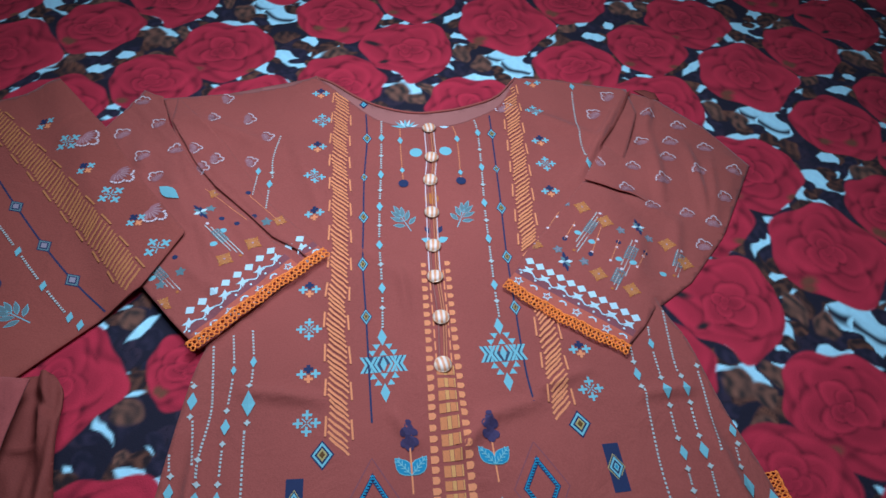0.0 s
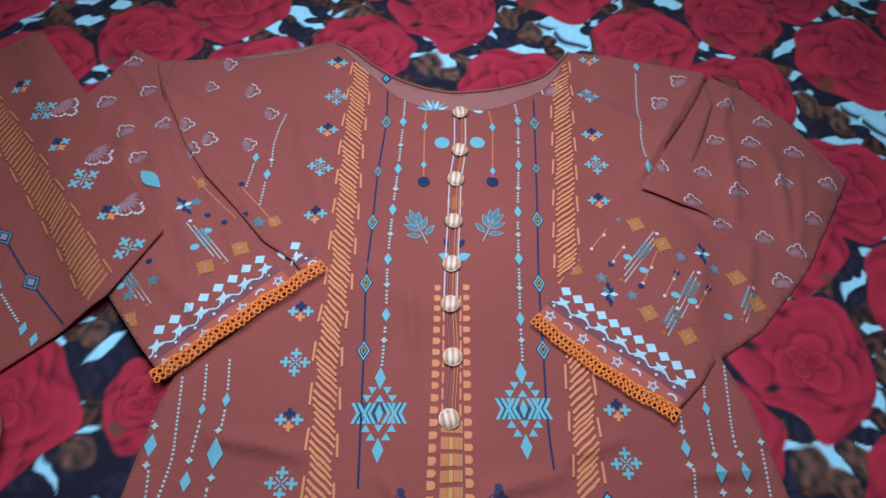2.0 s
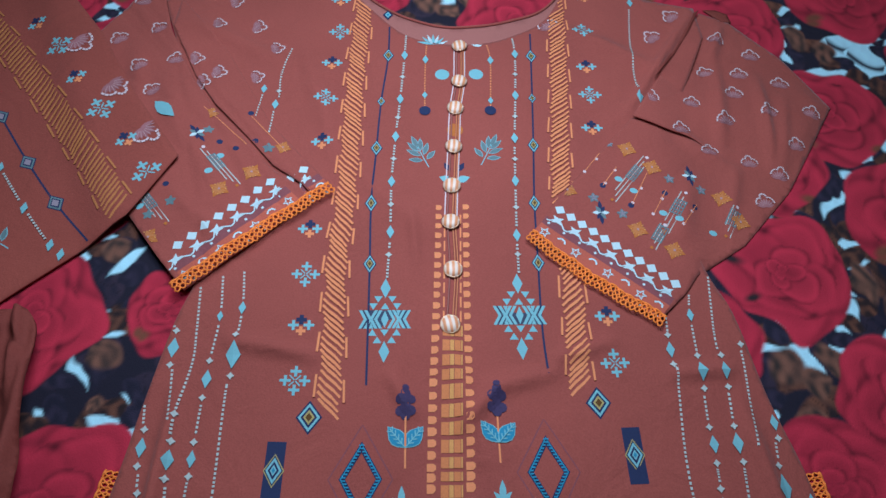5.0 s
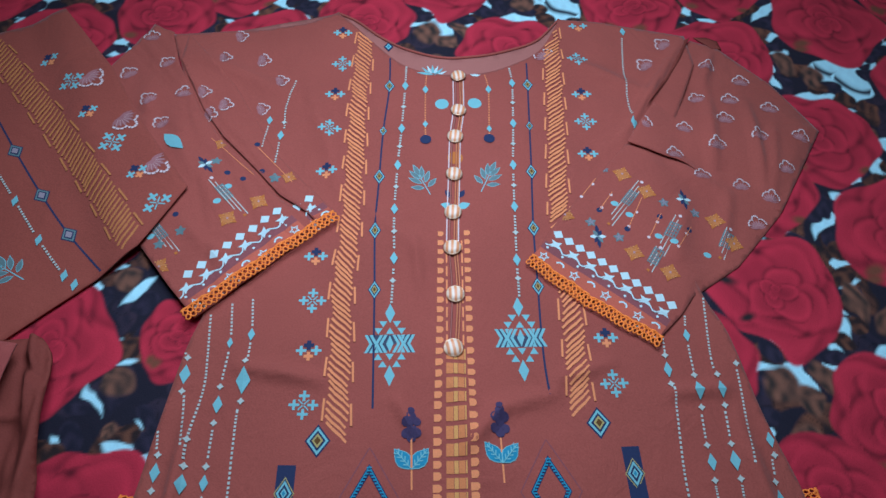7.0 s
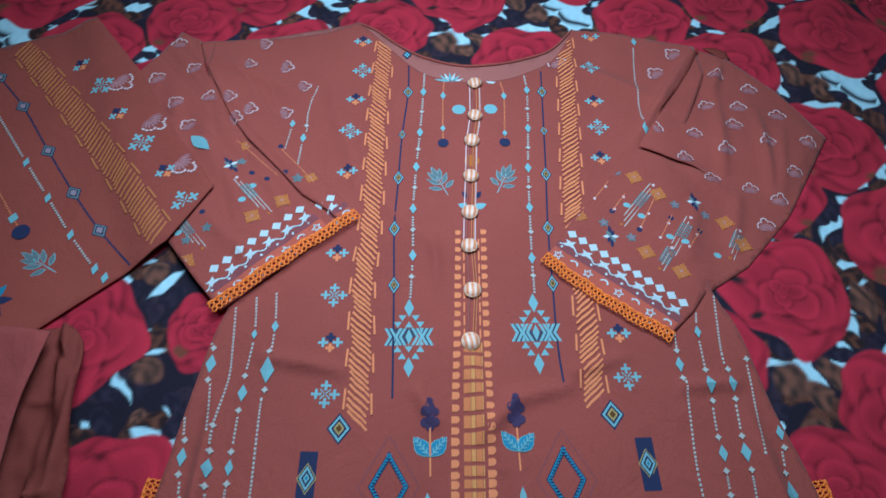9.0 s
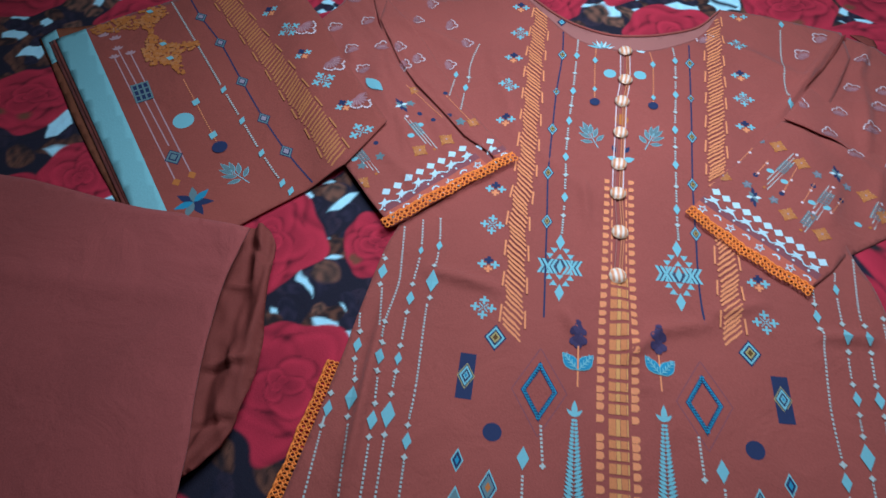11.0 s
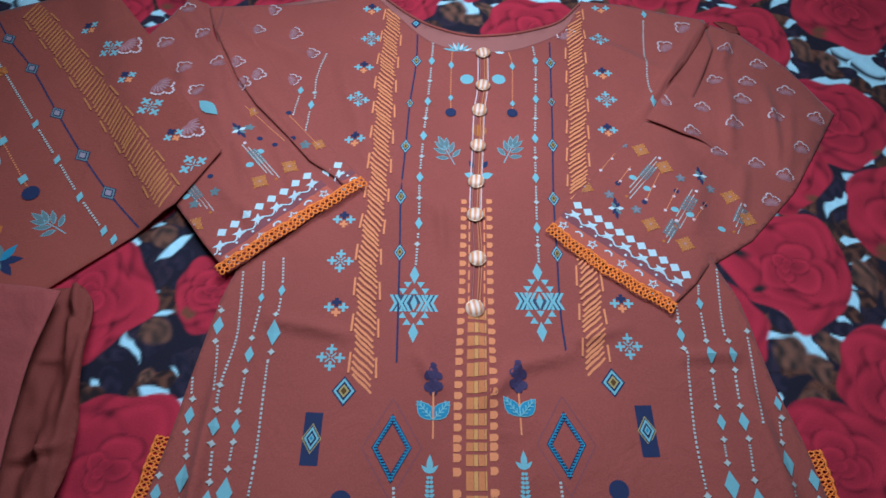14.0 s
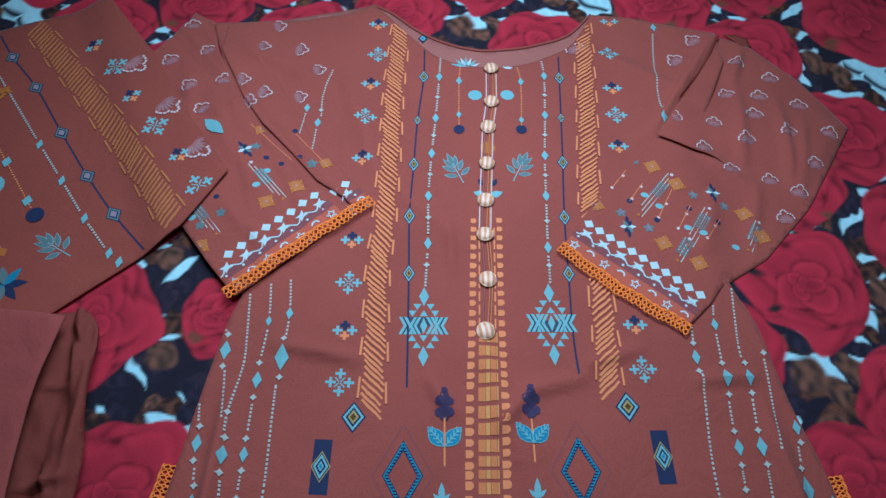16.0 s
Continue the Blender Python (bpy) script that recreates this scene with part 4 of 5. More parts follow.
# button placket: squares, ladder, loops and buttons
for pts in ([(-0.009, 0.398), (-0.012, 0.305), (-0.016, 0.223), (-0.018, 0.163), (-0.019, 0.108), (-0.02, -0.05)],
            [(0.017, 0.399), (0.015, 0.306), (0.014, 0.224), (0.013, 0.164), (0.012, 0.109), (0.012, -0.05)]):
    dots = smooth_line(pts, 0.0102)
    for k, p in enumerate(dots):
        r = 0.0031 + 0.0006 * min(1, k / 20)
        w, h = r * random.uniform(0.85, 1.0), r * random.uniform(0.84, 0.98)
        ink.put("placket_dot", [([(-w, -h), (w * 0.4, -h), (w, -h * 0.4), (w, h * 0.5), (w * 0.5, h), (-w, h)], "orange")], p.x, p.y, level=1)
LADDER = smooth_line([(0.004, 0.392), (0.0018, 0.305), (-0.001, 0.223), (-0.0025, 0.163), (-0.0035, 0.108), (-0.004, -0.05)], 0.0135)
for k, (a, b) in enumerate(zip(LADDER, LADDER[1:])):
    d = (b - a) * 0.37
    m = (a + b) / 2
    keys = ((-0.0075, .0016, "orange"), (0.0075, .0016, "orange")) if k < 8 else ((-0.0050, .0062, "salmon"), (0.0002, .0034, "gold"), (0.0050, .0052, "salmon"), (0.0086, .0012, "gold"))
    rungs = []
    for off, w, key in keys:
        rungs += bar(m.x + off - d.x, m.y - d.y, m.x + off + d.x, m.y + d.y, w, key)
    ink.put("placket_rung", rungs, level=1)
BUTTONS = [(0.017, 0.615), (0.015, 0.561), (0.01, 0.523), (0.007, 0.472), (0.004, 0.423), (0.002, 0.381), (0.003, 0.33), (-0.001, 0.275)]
for off in (-0.003, 0.002, 0.0045):
    bm = bmesh.new()
    tube(bm, [Vector((p.x + off, p.y, kurta_z(p.x + off, p.y) + 0.001)) for p in smooth_line(BUTTONS, 0.006)], 0.0008, 4)
    link("loop_cord", bm, MATS["cord" if off > 0 else "facing"], kurta)
for side in (-0.0058, 0.0058):
    track = [p for p in smooth_line(BUTTONS[:6], 0.004)]
    ink.put("loop_track", line([(p.x + side, p.y) for p in track], 0.0012, "lilac"), weld=0.0006, level=1)
for x, y in BUTTONS:
    button(kurta, x, y, kurta_z(x, y) + 0.0015, random.uniform(-25, 25))
ink.put("dot_motif", disc(0, 0, 0.0085, "amber", 14), 0.009, 0.495)

# hem lace on the side slits
lace("hem_lace", [(-0.258, 0.152), (-0.276, 0.056), (-0.295, -0.05)], 0.013, sheet_z, kurta, -1, 24)
lace("hem_lace", [(0.283, 0.147), (0.292, 0.079), (0.302, 0.0), (0.31, -0.05)], 0.013, sheet_z, kurta, 1, 24)

# sleeves
CREASE = [(-0.318, 0.692), (-0.304, 0.64), (-0.286, 0.602), (-0.267, 0.563), (-0.24, 0.522), (-0.201, 0.478), (-0.173, 0.444), (-0.143, 0.422), (-0.13, 0.405)]


def crease_gap(x, y):
    return min((Vector((x, y)) - geometry.intersect_point_line(Vector((x, y, 0)), Vector((*a, 0)), Vector((*b, 0)))[0].to_2d()).length
               for a, b in zip(CREASE, CREASE[1:]))


def left_z(x, y):
    return sleeve_z(x, y) + 0.0012 - 0.0025 * math.exp(-crease_gap(x, y) / 0.006)


def left_under_z(x, y):
    return kurta_z(x, y) + 0.0009 + 0.0034 * math.exp(-crease_gap(x, y) / 0.006) * ease((0.70 - y) / 0.1)


OUTER = [(0.229, 0.325), (0.285, 0.361), (0.345, 0.423), (0.385, 0.481), (0.423, 0.538), (0.386, 0.611), (0.337, 0.671)]


def lying(x, y, z):
    """Let the cloth come down to the sheet along the outer edge of the sleeve."""
    p = Vector((x, y, 0))
    gap = 1.0
    for a, b in zip(OUTER, OUTER[1:]):
        a, b = Vector((*a, 0)), Vector((*b, 0))
        u = max(0.0, min(1.0, (p - a).dot(b - a) / (b - a).length_squared))
        gap = min(gap, (p - a.lerp(b, u)).length)
    k = ease((x - 0.228) / 0.014) * (1 - ease(gap / 0.016))
    low = sheet_z(x, y) + 0.0016
    return z + (low - z) * k


def right_low_z(x, y):
    return lying(x, y, sleeve_z(x, y))


def right_flap_z(x, y):
    """Raised over the open pleat, and running into the lower sleeve beyond it."""
    w = max(0.0, min(1.0, (x - 0.245) / 0.035))
    d = (x - 0.26) * 0.43 + (y - 0.487) * 0.90
    return lying(x, y, sleeve_z(x, y) - 0.0012 + 0.0052 * (1 - w + w * ease(d / 0.05)) * ease((0.60 - y) / 0.07)) + 0.0006


left_under = [(-0.300, 0.686), (-0.235, 0.60), (-0.18, 0.50), (-0.141, 0.454), (-0.11, 0.42)] + [(x + 0.002, y + 0.001) for x, y in CREASE[:0:-1]]
sleeve_under = cloth("sleeve", left_under, left_under_z, MATS["rust"], kurta, 0.0035)
left_over = [(-0.345, 0.705)] + [(x - 0.0015, y - 0.001) for x, y in CREASE] + [(-0.133, 0.400), (-0.234, 0.306), (-0.264, 0.341), (-0.31, 0.40), (-0.40, 0.60)]
sleeve_over = cloth("sleeve", left_over, left_z, MATS["rust"], kurta, 0.0035, 0.0018)
right_low = [(0.076, 0.365), (0.105, 0.406), (0.196, 0.513), (0.262, 0.51), (0.38, 0.52), (0.40, 0.505), (0.345, 0.423), (0.285, 0.361), (0.229, 0.325), (0.214, 0.306), (0.184, 0.278)]
sleeve_low = cloth("sleeve", right_low, right_low_z, MATS["rust"], kurta, 0.0045, 0.0014)
right_flap = [(0.196, 0.513), (0.252, 0.596), (0.306, 0.685), (0.337, 0.671), (0.386, 0.611), (0.423, 0.538), (0.385, 0.481), (0.348, 0.427), (0.30, 0.455), (0.26, 0.487), (0.225, 0.499)]
flap = cloth("sleeve_flap", right_flap, right_flap_z, MATS["rust"], kurta, 0.0045)
# two dark pieces laid in as painted shade of the pleat and shoulder fold
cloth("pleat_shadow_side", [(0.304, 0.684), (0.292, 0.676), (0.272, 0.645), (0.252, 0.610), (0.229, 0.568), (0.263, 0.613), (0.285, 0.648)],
      lambda x, y: sleeve_z(x, y) + 0.0050, MATS["shaded_rust"], kurta, 0.004, 0.0008, "dark-coloured strip for the shade inside the open sleeve pleat")
cloth("sleeve_opening_shade", [(0.312, 0.690), (0.327, 0.690), (0.340, 0.683), (0.342, 0.669), (0.330, 0.671)],
      lambda x, y: sleeve_z(x, y) + 0.0002, MATS["shaded_rust"], kurta, 0.004, 0.0008, "dark-coloured patch for the shade in the shoulder fold")
left_ink, right_ink = Print(left_z, kurta, [sleeve_over]), Print(sleeve_z, kurta, [sleeve_low])
flap_ink, under_ink = Print(right_flap_z, kurta, [sleeve_low, flap]), Print(left_under_z, kurta, [front_panel, sleeve_under])

for p in ((-0.345, 0.685), (-0.36, 0.623), (-0.32, 0.641), (-0.33, 0.581), (-0.291, 0.591), (-0.309, 0.545)):
    left_ink.put("carnation_motif", fan_flower(), *p, turn=random.uniform(0, 50), size=random.uniform(0.82, 0.95))
for p in ((-0.268, 0.589), (-0.242, 0.57), (-0.257, 0.555), (-0.252, 0.644), (-0.208, 0.642), (-0.238, 0.681), (-0.201, 0.565), (-0.184, 0.608)):
    under_ink.put("carnation_motif", fan_flower(), *p, turn=random.uniform(-100, -70), size=random.uniform(0.82, 0.95))
for x, y in ((0.316, 0.638), (0.352, 0.616), (0.292, 0.588), (0.331, 0.586), (0.374, 0.572), (0.267, 0.54), (0.22, 0.542), (0.317, 0.555), (0.348, 0.527), (0.397, 0.528), (0.247, 0.501), (0.298, 0.515), (0.367, 0.483)):
    flap_ink.put("carnation_motif", fan_flower(), x, y, random.uniform(-25, 15), random.uniform(0.82, 0.95))
for x, y in ((0.273, 0.475), (0.313, 0.462), (0.341, 0.446), (0.317, 0.413)):
    flap_ink.put("carnation_motif", fan_flower(), x, y, random.uniform(-25, 15), random.uniform(0.82, 0.95))
for p in ((0.239, 0.638), (0.267, 0.673)):
    ink.put("carnation_motif", fan_flower(), *p, turn=40)
for p in ((-0.191, 0.436), (-0.219, 0.415), (-0.275, 0.36)):
    left_ink.put("orange_flower", orange_flower(), *p, turn=20)
under_ink.put("orange_flower", orange_flower(), -0.164, 0.468, 30, 0.8)
left_ink.put("orange_flower", orange_flower(), -0.238, 0.512, 20, 0.8)
for p in ((0.184, 0.47), (0.206, 0.447), (0.117, 0.418), (0.18, 0.373), (0.211, 0.35), (0.273, 0.415), (0.286, 0.387)):
    right_ink.put("orange_flower", orange_flower(), *p, turn=20)


def tassel_lines(a, b, gap):
    """Two or three fine parallel lines with a netted box."""
    a, b = Vector(a), Vector(b)
    t = (b - a).normalized()
    q = Vector((-t.y, t.x)) * gap
    out = [x for k in (-1, 0, 1) for x in bar(*(a + q * k + t * 0.006 * (k + 1)), *(b + q * k - t * 0.006 * (1 - k)), 0.0010, "bead")]
    m = a.lerp(b, 0.62)
    for i in range(5):
        c = m + t * (i - 2) * 0.0044
        out += bar(*(c - q * 1.2), *(c + q * 1.2), 0.0013, "grey")
    for k in (-1.2, -0.5, 0.5, 1.2):
        out += bar(*(m + q * k - t * 0.010), *(m + q * k + t * 0.010), 0.0011, "grey")
    return out + diamond(*a, .004, .004, "amber") + disc(*b, .002, "lilac", 6)


def lotus():
    out = []
    for i in range(6):
        out += leaf(0, 0, 0.0085, 0.0042, 60 * i, ("white", "navy", "grey")[i % 3])
    return out + leaf(0, 0.003, 0.011, 0.004, 90, "navy") + leaf(0, -0.003, 0.011, 0.004, -90, "navy")


for a, b, gap in (((0.160, 0.407), (0.203, 0.459), 0.0038), ((0.205, 0.371), (0.235, 0.416), 0.0045), ((0.268, 0.371), (0.286, 0.403), 0.0042), ((0.19, 0.353), (0.207, 0.378), 0.004)):
    right_ink.put("tassel_motif", tassel_lines(a, b, gap))
left_ink.put("tassel_motif", tassel_lines((-0.203, 0.420), (-0.241, 0.464), 0.0036))
left_ink.put("tassel_motif", tassel_lines((-0.262, 0.375), (-0.295, 0.415), 0.0036))
for p in ((0.142, 0.409), (0.168, 0.391), (0.222, 0.434), (0.254, 0.424), (0.167, 0.476)):
    right_ink.put("teal_blossom", [x for i in range(5) for x in leaf(0, 0, .0075, .0045, 72 * i + 20, "grey")] + [x for i in range(5) for x in over(leaf(0, 0, .0055, .0016, 72 * i + 20, "mesh"))], *p, size=0.55 if p[0] == 0.167 else 0.82)
for p in ((-0.24, 0.488), (-0.28, 0.385), (-0.262, 0.40)):
    left_ink.put("teal_blossom", [x for i in range(5) for x in leaf(0, 0, .0075, .0045, 72 * i + 20, "grey")], *p, size=0.8)
under_ink.put("teal_blossom", [x for i in range(5) for x in leaf(0, 0, .0075, .0045, 72 * i + 20, "grey")], -0.178, 0.466, size=0.9)
for p in ((0.147, 0.392), (0.245, 0.44)):
    right_ink.put_pieces("lotus_motif", [("petal", [q]) for q in lotus()], *p)
left_ink.put_pieces("lotus_motif", [("petal", [q]) for q in lotus()], -0.25, 0.482, 40)
for p in ((0.17, 0.432), (0.183, 0.418), (0.208, 0.392), (0.222, 0.385), (0.256, 0.374)):
    right_ink.put("dot_motif", disc(0, 0, 0.0042, "cyan", 10, 0.75), *p, turn=-20)
for p in ((-0.224, 0.455), (-0.232, 0.436), (-0.29, 0.395)):
    left_ink.put("dot_motif", disc(0, 0, 0.0042, "cyan", 10, 0.75), *p, turn=30)
for p in ((0.155, 0.463), (0.153, 0.424), (0.178, 0.401), (0.214, 0.416), (0.242, 0.401)):
    right_ink.put("dot_motif", disc(0, 0, 0.0032, "navy", 8), *p)
for p, pr in (((-0.201, 0.512), under_ink), ((-0.192, 0.475), under_ink), ((-0.227, 0.473), left_ink), ((-0.27, 0.42), left_ink), ((-0.21, 0.465), left_ink)):
    pr.put("dot_motif", disc(0, 0, 0.0032, "navy", 8), *p)
for p in ((0.151, 0.457), (0.137, 0.441), (0.168, 0.443), (0.156, 0.427), (0.191, 0.421), (0.18, 0.404), (0.21, 0.409), (0.198, 0.391), (0.237, 0.395), (0.225, 0.379)):
    right_ink.put("bead_motif", disc(0, 0, 0.0018, "lilac", 6), *p)
for a, b in (((0.137, 0.441), (0.158, 0.468)), ((0.153, 0.424), (0.17, 0.447)), ((0.178, 0.4), (0.2, 0.44)), ((0.198, 0.39), (0.216, 0.42)), ((0.225, 0.378), (0.245, 0.405))):
    right_ink.put("stem_line", line(flat([a, b], 0.005), 0.0007, "orange"))
for a, b in (((-0.2, 0.508), (-0.16, 0.462)), ((-0.25, 0.52), (-0.2, 0.47))):
    (under_ink if a[0] == -0.2 else left_ink).put("stem_line", line(flat([a, b], 0.005), 0.0007, "orange"))
left_ink.put("leaf_motif", leaf(0, 0, 0.036, 0.014, -44, "cyan"), -0.301, 0.526, level=4)
under_ink.put("bead_string", beads([(-0.168, 0.61), (-0.176, 0.568), (-0.175, 0.539), (-0.178, 0.526), (-0.18, 0.486)], [((-0.178, 0.526), .012), ((-0.176, 0.545), .006)], 0.0017))
under_ink.put("bead_string", beads([(-0.192, 0.548), (-0.196, 0.508)], [((-0.192, 0.548), .011)], 0.0015))
ink.put("bead_string", beads([(0.223, 0.70), (0.214, 0.636), (0.210, 0.581), (0.211, 0.545), (0.208, 0.53)], [((0.223, 0.695), .012), ((0.2105, 0.545), .014)], 0.0018))
ink.put("neck_motif", fan_flower(), 0.119, 0.655, 25, 1.1)
neck_ink = Print(kurta_z, kurta, [front_panel, back_panel])
neck_ink.put("neck_motif", [x for i in range(9) for x in leaf(0, -.005, .0125, .0024, 10 + 20 * i, ("cyan", "white")[i % 2])], -0.012, 0.627, size=1.55)
neck_ink.put("neck_motif", blue_diamond(0.020, 0.026), -0.064, 0.668)
neck_ink.put("neck_motif", [x for i in range(5) for x in leaf(0, -.003, .007, .0025, 30 + 30 * i, "white")], 0.037, 0.620)


def cuff(p, a, b, width, turn_sign, n):
    """The printed cuff along the line from a to b: diamonds, a waving line, stars and crescents."""
    a, b = Vector(a), Vector(b)
    t = (b - a).normalized()
    length = (b - a).length
    q = Vector((-t.y, t.x)) * turn_sign
    ang = math.degrees(math.atan2(t.y, t.x))

    def place(u, v):
        return a + t * u * length + q * v * width
    ground = []
    for k in range(24):
        for v0, v1, key in ((0.05, 0.42, "coral"), (0.42, 0.62, "mauve")):
            ground.append(([tuple(place(u, v)) for u, v in ((k / 24, v0), ((k + 1) / 24, v0), ((k + 1) / 24, v1), (k / 24, v1))], key))
    p.put("cuff_band", ground, weld=0.0002)
    wave = []
    for k in range(n):
        u = (k + 0.5) / n
        c = place(u, 0.92)
        p.put("cuff_diamond", diamond(0, 0, 0.0115, 0.0105, "white"), c.x, c.y, ang, level=1)
    bows = max(1, round(n * 0.62))
    for k in range(bows):
        u = (k + 0.55) / bows
        c = place(u, 0.67)
        p.put("cuff_bow", [([(-.0058, .0040), (0, .0027), (.0050, .0044), (.0030, 0), (.0058, -.0040), (0, -.0027), (-.0050, -.0044), (-.0030, 0)], "white")], c.x, c.y, ang + 12, level=1)
        wave += [tuple(place(u - 0.45 / bows, 0.55)), tuple(place(u - 0.28 / bows, 0.57)), tuple(place(u - 0.12 / bows, 0.66)), tuple(place(u + 0.2 / bows, 0.66))]
    p.put("cuff_wave", line(wave, 0.0014, "white"), level=1)
    for k in range(round(n * 0.75)):
        u = (k + 0.5) / round(n * 0.75)
        c = place(u, 0.26 + 0.06 * (k % 2))
        if k % 2 == 0:
            p.put("cuff_star", star_ring(0, 0, 0.0058, 0.0015, "white"), c.x, c.y, ang, level=1)
        else:
            p.put("cuff_crescent", line([(-.004, -.001), (-.001, .0015), (.003, .001), (.0045, -.002)], .0017, "white"), c.x, c.y, ang, level=1)
        for du, v in ((-.02, .5), (.03, .06)):
            e = place(min(.98, max(.02, u + du)), v)
            p.put("cuff_dot", disc(0, 0, .0014, "white", 7), *e, level=1)


cuff(left_ink, (-0.234, 0.306), (-0.137, 0.399), 0.046, 1, 9)
cuff(under_ink, (-0.134, 0.396), (-0.110, 0.417), 0.042, 1, 2)
cuff(right_ink, (0.076, 0.365), (0.184, 0.278), 0.046, 1, 11)
lace("sleeve_lace", [(-0.238, 0.301), (-0.172, 0.36), (-0.108, 0.412)], 0.0128, lambda x, y: sleeve_z(x, y) + 0.003, kurta, 1, 16)
lace("sleeve_lace", [(0.071, 0.361), (0.127, 0.312), (0.184, 0.272)], 0.0128, sleeve_z, kurta, 1, 16)

# ---- the folded shawl ----
shawl = thing("folded_shawl", "folded rust printed shawl with aqua border on the kurta sleeve", "shawl")
SHAWL = [(-0.716, 0.552), (-0.57, 0.662), (-0.448, 0.716), (-0.372, 0.618), (-0.323, 0.536), (-0.262, 0.451), (-0.298, 0.381), (-0.402, 0.287), (-0.505, 0.285)]
shawl_top = cloth("top_layer", SHAWL, shawl_z, MATS["shawl"], shawl, 0.007)
cloth("under_layer", [(x - 0.004, y - 0.002) for x, y in SHAWL], lambda x, y: shawl_z(x, y) - 0.0014, MATS["shawl"], shawl, 0.01, thick=0.002)
LOWER = [(-0.736, 0.556), (-0.722, 0.578), (-0.60, 0.610), (-0.45, 0.45), (-0.47, 0.292), (-0.520, 0.292), (-0.590, 0.372), (-0.640, 0.432), (-0.690, 0.498)]
cloth("lower_fold", LOWER, lambda x, y: 0.0022 + swell(x, y) + 0.0012 * noise.noise((x * 25, y * 25, 6)), MATS["under"], shawl, 0.006, 0.0016, "browner back of the cloth in the lower fold")
cloth("lower_border", [(-0.7335, 0.5565), (-0.7215, 0.5755), (-0.688, 0.528), (-0.699, 0.512)], lambda x, y: 0.0032 + swell(x, y) + 0.0012 * noise.noise((x * 25, y * 25, 6)), MATS["band"], shawl, 0.005, 0.0004, "end of the aqua border in the lower fold")
cloth("border", [(-0.711, 0.5535), (-0.680, 0.577), (-0.464, 0.286), (-0.503, 0.286)], lambda x, y: shawl_z(x, y) + 0.0016, MATS["band"], shawl, 0.008, 0.0004, "aqua border strip")
si = Print(shawl_z, shawl, [shawl_top])
# duller ink than on the kurta: weaker light put into the colour
si.put("hatched_stripe", hatch([(-0.307, 0.391), (-0.36, 0.464), (-0.444, 0.571), (-0.53, 0.671)], 0.025, -0.0075, key="dull"), label="orange hatched stripe, ink dulled for weaker light")
pts = [(-0.571, 0.663), (-0.538, 0.617), (-0.498, 0.571), (-0.451, 0.505), (-0.409, 0.448), (-0.37, 0.4), (-0.33, 0.358)]
si.put("navy_line", line(flat(pts, 0.012), 0.0019, "navy"), weld=0.0006)
for p in pts[1:-1]:
    si.put("diamond_motif", diamond(0, 0, .017, .023, "navy") + over(diamond(0, 0, .0145, .0195, "grey"), 0.6) + over(diamond(0, 0, .0105, .014, "navy"), 1.2) + over(diamond(0, 0, .0075, .010, "mesh"), 1.8), *p, turn=38)
pts = [(-0.588, 0.645), (-0.521, 0.557), (-0.469, 0.488), (-0.433, 0.441), (-0.397, 0.394), (-0.363, 0.354), (-0.351, 0.344)]
si.put("bead_string", beads(pts, [(p, .012) for p in pts[2:]]))
for p in ((-0.414, 0.599), (-0.349, 0.509), (-0.288, 0.43)):
    si.put_pieces("snowflake_motif", snowflake(), *p, turn=38, size=1.2)
for p in ((-0.384, 0.552), (-0.316, 0.47), (-0.45, 0.638)):
    si.put("cross_motif", cross_flower(), *p, turn=38)
for p in ((-0.390, 0.600), (-0.340, 0.538), (-0.296, 0.478)):
    si.put("carnation_motif", fan_flower(), *p, turn=-125, size=1.4)
PATCHES = ([(-0.676, 0.578), (-0.60, 0.636), (-0.583, 0.622), (-0.594, 0.600), (-0.592, 0.580), (-0.609, 0.588), (-0.660, 0.566)],
           [(-0.593, 0.543), (-0.595, 0.582), (-0.564, 0.561), (-0.527, 0.569), (-0.522, 0.560), (-0.542, 0.544), (-0.526, 0.510), (-0.534, 0.510), (-0.547, 0.524), (-0.574, 0.520)])
patch = []
for shape in PATCHES:
    x0, x1, y0, y1 = min(p[0] for p in shape), max(p[0] for p in shape), min(p[1] for p in shape), max(p[1] for p in shape)
    while len(patch) < (280 if shape is PATCHES[0] else 640):
        x, y = random.uniform(x0, x1), random.uniform(y0, y1)
        if inside(x, y, shape):
            w = random.uniform(0.0035, 0.0075)
            patch += diamond(x, y, w, w * random.uniform(0.7, 1.2), random.choice(("amber", "amber", "dull")))
for p in ((-0.609, 0.620), (-0.570, 0.560), (-0.552, 0.535)):
    patch += over(diamond(*p, .011, .008, "cyan"))
si.put("orange_patch", patch, label="mottled orange patchwork print")
si.put("pendant_motif", beads([(-0.524, 0.501), (-0.449, 0.4)], [], .0016, "orange") + diamond(-0.496, 0.464, .011, .014, "cyan") + diamond(-0.46, 0.415, .011, .014, "cyan") + disc(-0.447, 0.398, .009, "navy"))
si.put("dot_motif", disc(0, 0, .0125, "cyan", 18), -0.502, 0.434)
for a, b in (((-0.622, 0.528), (-0.480, 0.343)), ((-0.624, 0.544), (-0.506, 0.394)), ((-0.605, 0.538), (-0.466, 0.355))):
    si.put("stem_line", line(flat([a, b], 0.008), .0016, "faded"), weld=0.0006)
    si.put("stem_bud", [x for i in range(4) for x in leaf(0, 0, .008, .004, 60 + 40 * i, "faded")], *a)
for b in ((-0.480, 0.343), (-0.466, 0.355)):
    si.put("stem_knot", diamond(0, 0, 0.010, 0.013, "amber"), *b, turn=38)
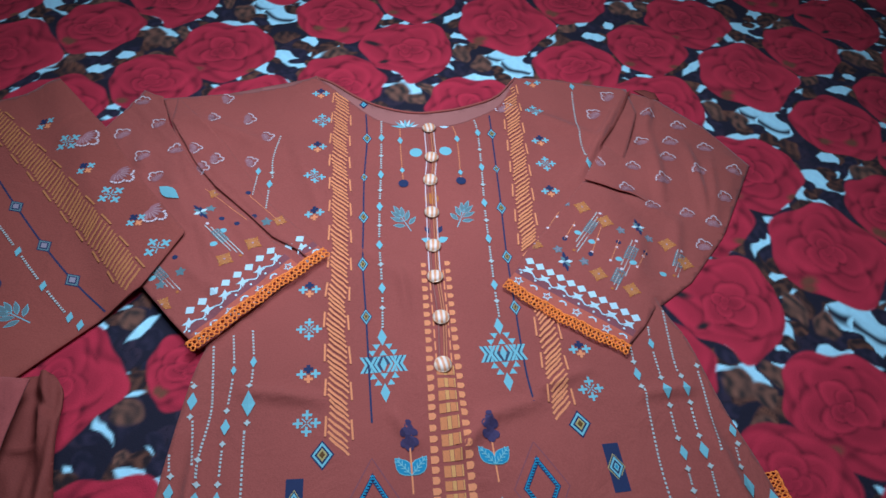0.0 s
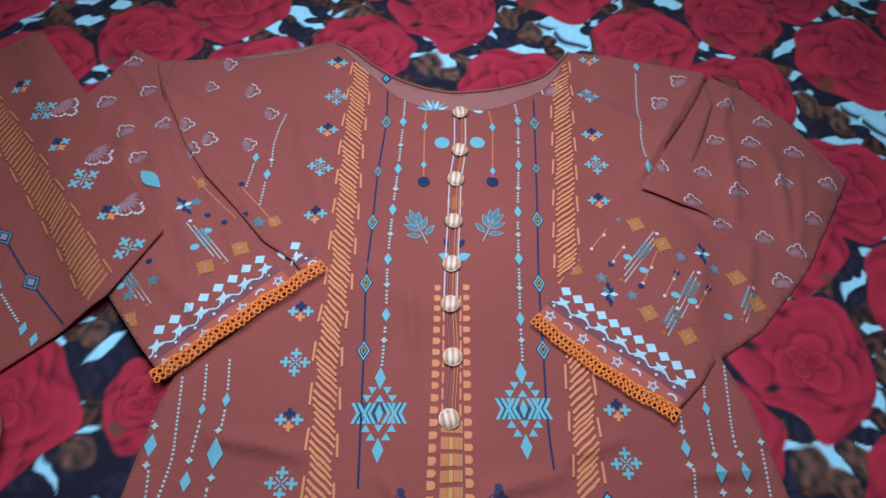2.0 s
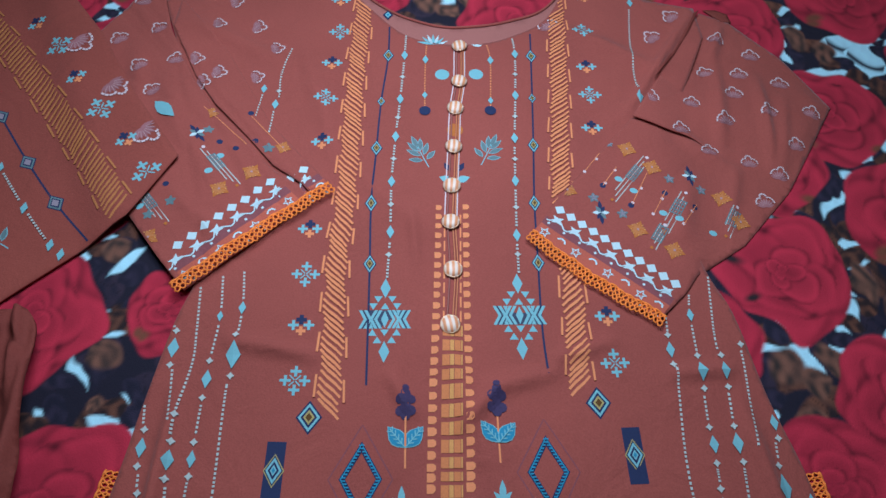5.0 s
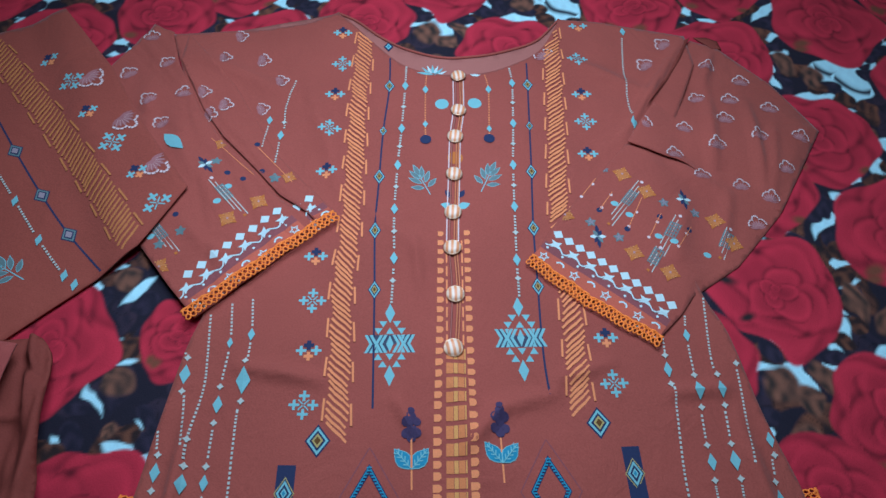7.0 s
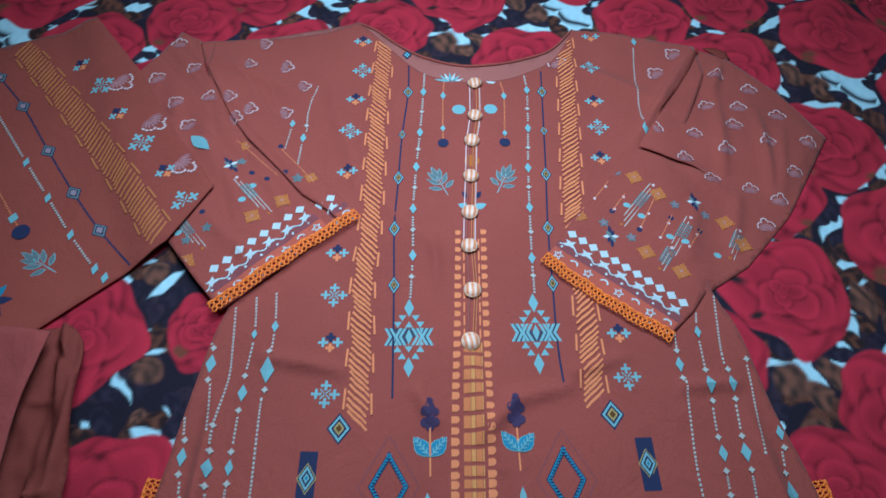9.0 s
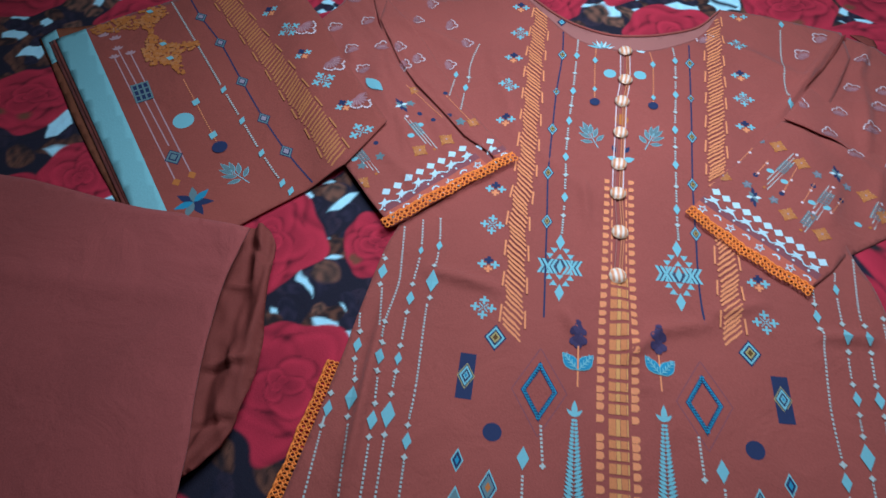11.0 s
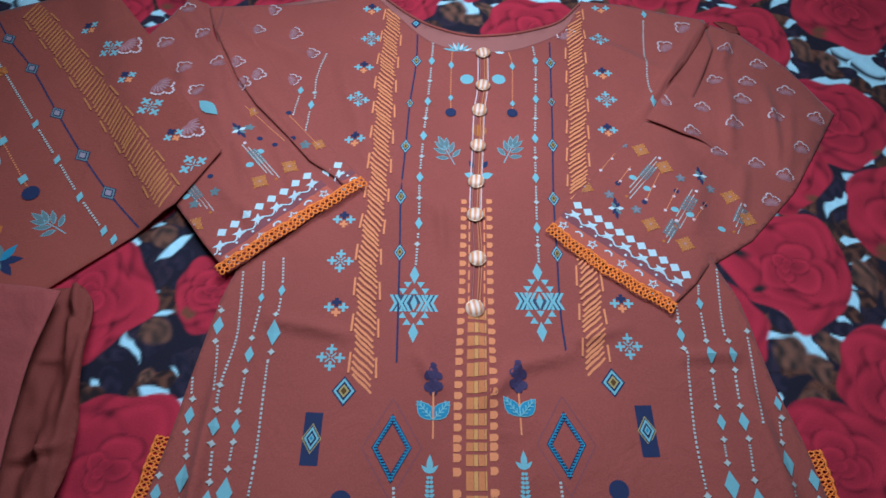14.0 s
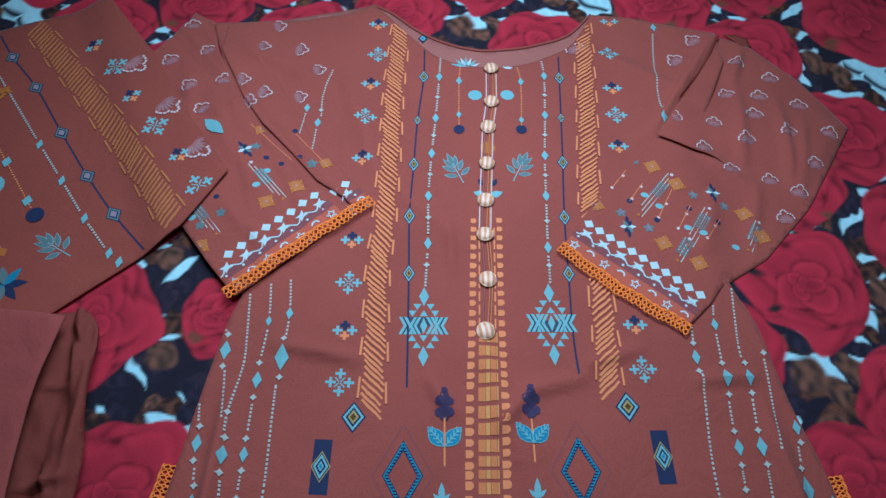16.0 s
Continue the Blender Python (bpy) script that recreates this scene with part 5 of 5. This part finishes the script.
net = bar(0, -0.0165, 0, 0.0165, 0.021, "navy")
for i in range(4):
    net += over(bar(-0.0105, -0.0145 + 0.0097 * i, 0.0105, -0.0145 + 0.0097 * i, 0.0024, "grey"))
    net += over(bar(-0.0096 + 0.0064 * i, -0.0165, -0.0096 + 0.0064 * i, 0.0165, 0.0022, "grey"))
si.put("net_motif", net, -0.566, 0.473, 33, level=1)
si.put_pieces("lotus_motif", [("petal", leaf(0, 0, .022, .009, 51 * i + 10, ("navy", "teal", "grey")[i % 3])) for i in range(7)], -0.452, 0.318)
si.put("diamond_motif", diamond(0, 0, .022, .026, "navy") + over(diamond(0, 0, .019, .0225, "grey"), 0.6) + over(diamond(0, 0, .013, .0155, "navy"), 1.2) + over(diamond(0, 0, .009, .0105, "grey"), 1.8), -0.495, 0.378, 38)
for p in ((-0.651, 0.566), (-0.640, 0.577), (-0.634, 0.562)):
    si.put("stem_bud", [x for i in range(4) for x in leaf(0, 0, .009, .0045, 60 + 40 * i, "faded")], *p)
si.put_pieces("sprig_motif", sprig(), -0.417, 0.361, 60, 1.2)

# ---- the folded trousers ----
trousers = thing("folded_trousers", "plain rust cotton trousers folded beside the kurta on the sheet", "trousers")
leg = [(-0.80, 0.325), (-0.615, 0.309), (-0.510, 0.291), (-0.445, 0.283), (-0.395, 0.278), (-0.372, 0.274)] + flat(
    [(-0.372, 0.273), (-0.377, 0.241), (-0.380, 0.205), (-0.378, 0.150), (-0.371, 0.092), (-0.364, 0.055), (-0.361, 0.025), (-0.359, 0.0)]) + [(-0.358, -0.03), (-0.49, -0.035), (-0.80, -0.04)]
cloth("top_layer", leg, trousers_z, MATS["rust_plain"], trousers, 0.008, 0.002)
ROLL_OUT = [(-0.375, 0.288), (-0.358, 0.284), (-0.345, 0.262), (-0.340, 0.222), (-0.335, 0.183), (-0.330, 0.152), (-0.331, 0.110), (-0.339, 0.068), (-0.353, 0.045), (-0.366, 0.028)]
roll = flat(ROLL_OUT) + [(-0.41, 0.02), (-0.42, 0.15), (-0.42, 0.285)]
ROLL_FOLDS = [(-0.345, 0.285, -0.339, 0.10, 0.005, 0.006), (-0.362, 0.29, -0.352, 0.20, 0.004, 0.007), (-0.385, 0.128, -0.332, 0.140, 0.0035, 0.006), (-0.385, 0.122, -0.335, 0.131, 0.003, -0.0025),
              (-0.375, 0.070, -0.335, 0.083, 0.003, -0.007), (-0.385, 0.216, -0.355, 0.214, 0.003, 0.005), (-0.356, 0.225, -0.352, 0.150, 0.0045, -0.004), (-0.372, 0.17, -0.366, 0.05, 0.005, -0.003),
              (-0.362, 0.155, -0.345, 0.118, 0.003, 0.005), (-0.375, 0.272, -0.345, 0.238, 0.003, -0.006), (-0.36, 0.11, -0.34, 0.06, 0.003, 0.003)]


def roll_z(x, y):
    """The cloth turned back under the leg: a hollow beside the leg, rising to a flatter outer layer."""
    outer = -0.331 - 0.030 * ease((y - 0.20) / 0.09) - 0.035 * ease((0.10 - y) / 0.08)
    u = (x + 0.378) / (outer + 0.378)
    return (0.012 + swell(x, y) + 0.010 * ease((u - 0.25) / 0.35) - 0.006 * ease((u - 0.8) / 0.25) + 0.0035 * noise.noise((x * 50, y * 22, 3))
            + 0.0022 * noise.noise((x * 95, y * 60, 8)) + sum(ridge(x, y, *f) for f in ROLL_FOLDS))


# the darker colour of this fold stands in for its shade
cloth("folded_edge", roll, roll_z, MATS["shaded_rust"], trousers, 0.003, 0.003, "crumpled inner fold of the cloth, coloured darker for its shade")
cloth("under_layer", [(-0.80, 0.31), (-0.45, 0.29), (-0.395, 0.27), (-0.395, 0.02), (-0.49, -0.005), (-0.80, -0.015)], lambda x, y: trousers_z(x, y) - 0.006, MATS["rust_plain"], trousers, 0.012, 0.018)

# ---- added fixture for the unseen lamp over the bed ----
lamp = thing("added_lamp", "added white pendant lamp, unseen light source over the bed", "lamp")
bm = bmesh.new()
tube(bm, [Vector((LAMP[0], LAMP[1], z)) for z in (LAMP[2] + 0.12, 1.8, 2.3)], 0.004, 6)
link("cable", bm, MATS["metal"], lamp)
bm = bmesh.new()
rows = ((0.15, 0.02), (0.13, 0.09), (0.08, 0.17), (0.02, 0.215))
rings = [[bm.verts.new((LAMP[0] + r * math.cos(a * math.tau / 24), LAMP[1] + r * math.sin(a * math.tau / 24), LAMP[2] + h)) for a in range(24)] for h, r in rows]
for a, b in zip(rings, rings[1:]):
    for k in range(24):
        bm.faces.new((a[k], a[(k + 1) % 24], b[(k + 1) % 24], b[k]))
link("shade", bm, MATS["metal"], lamp)
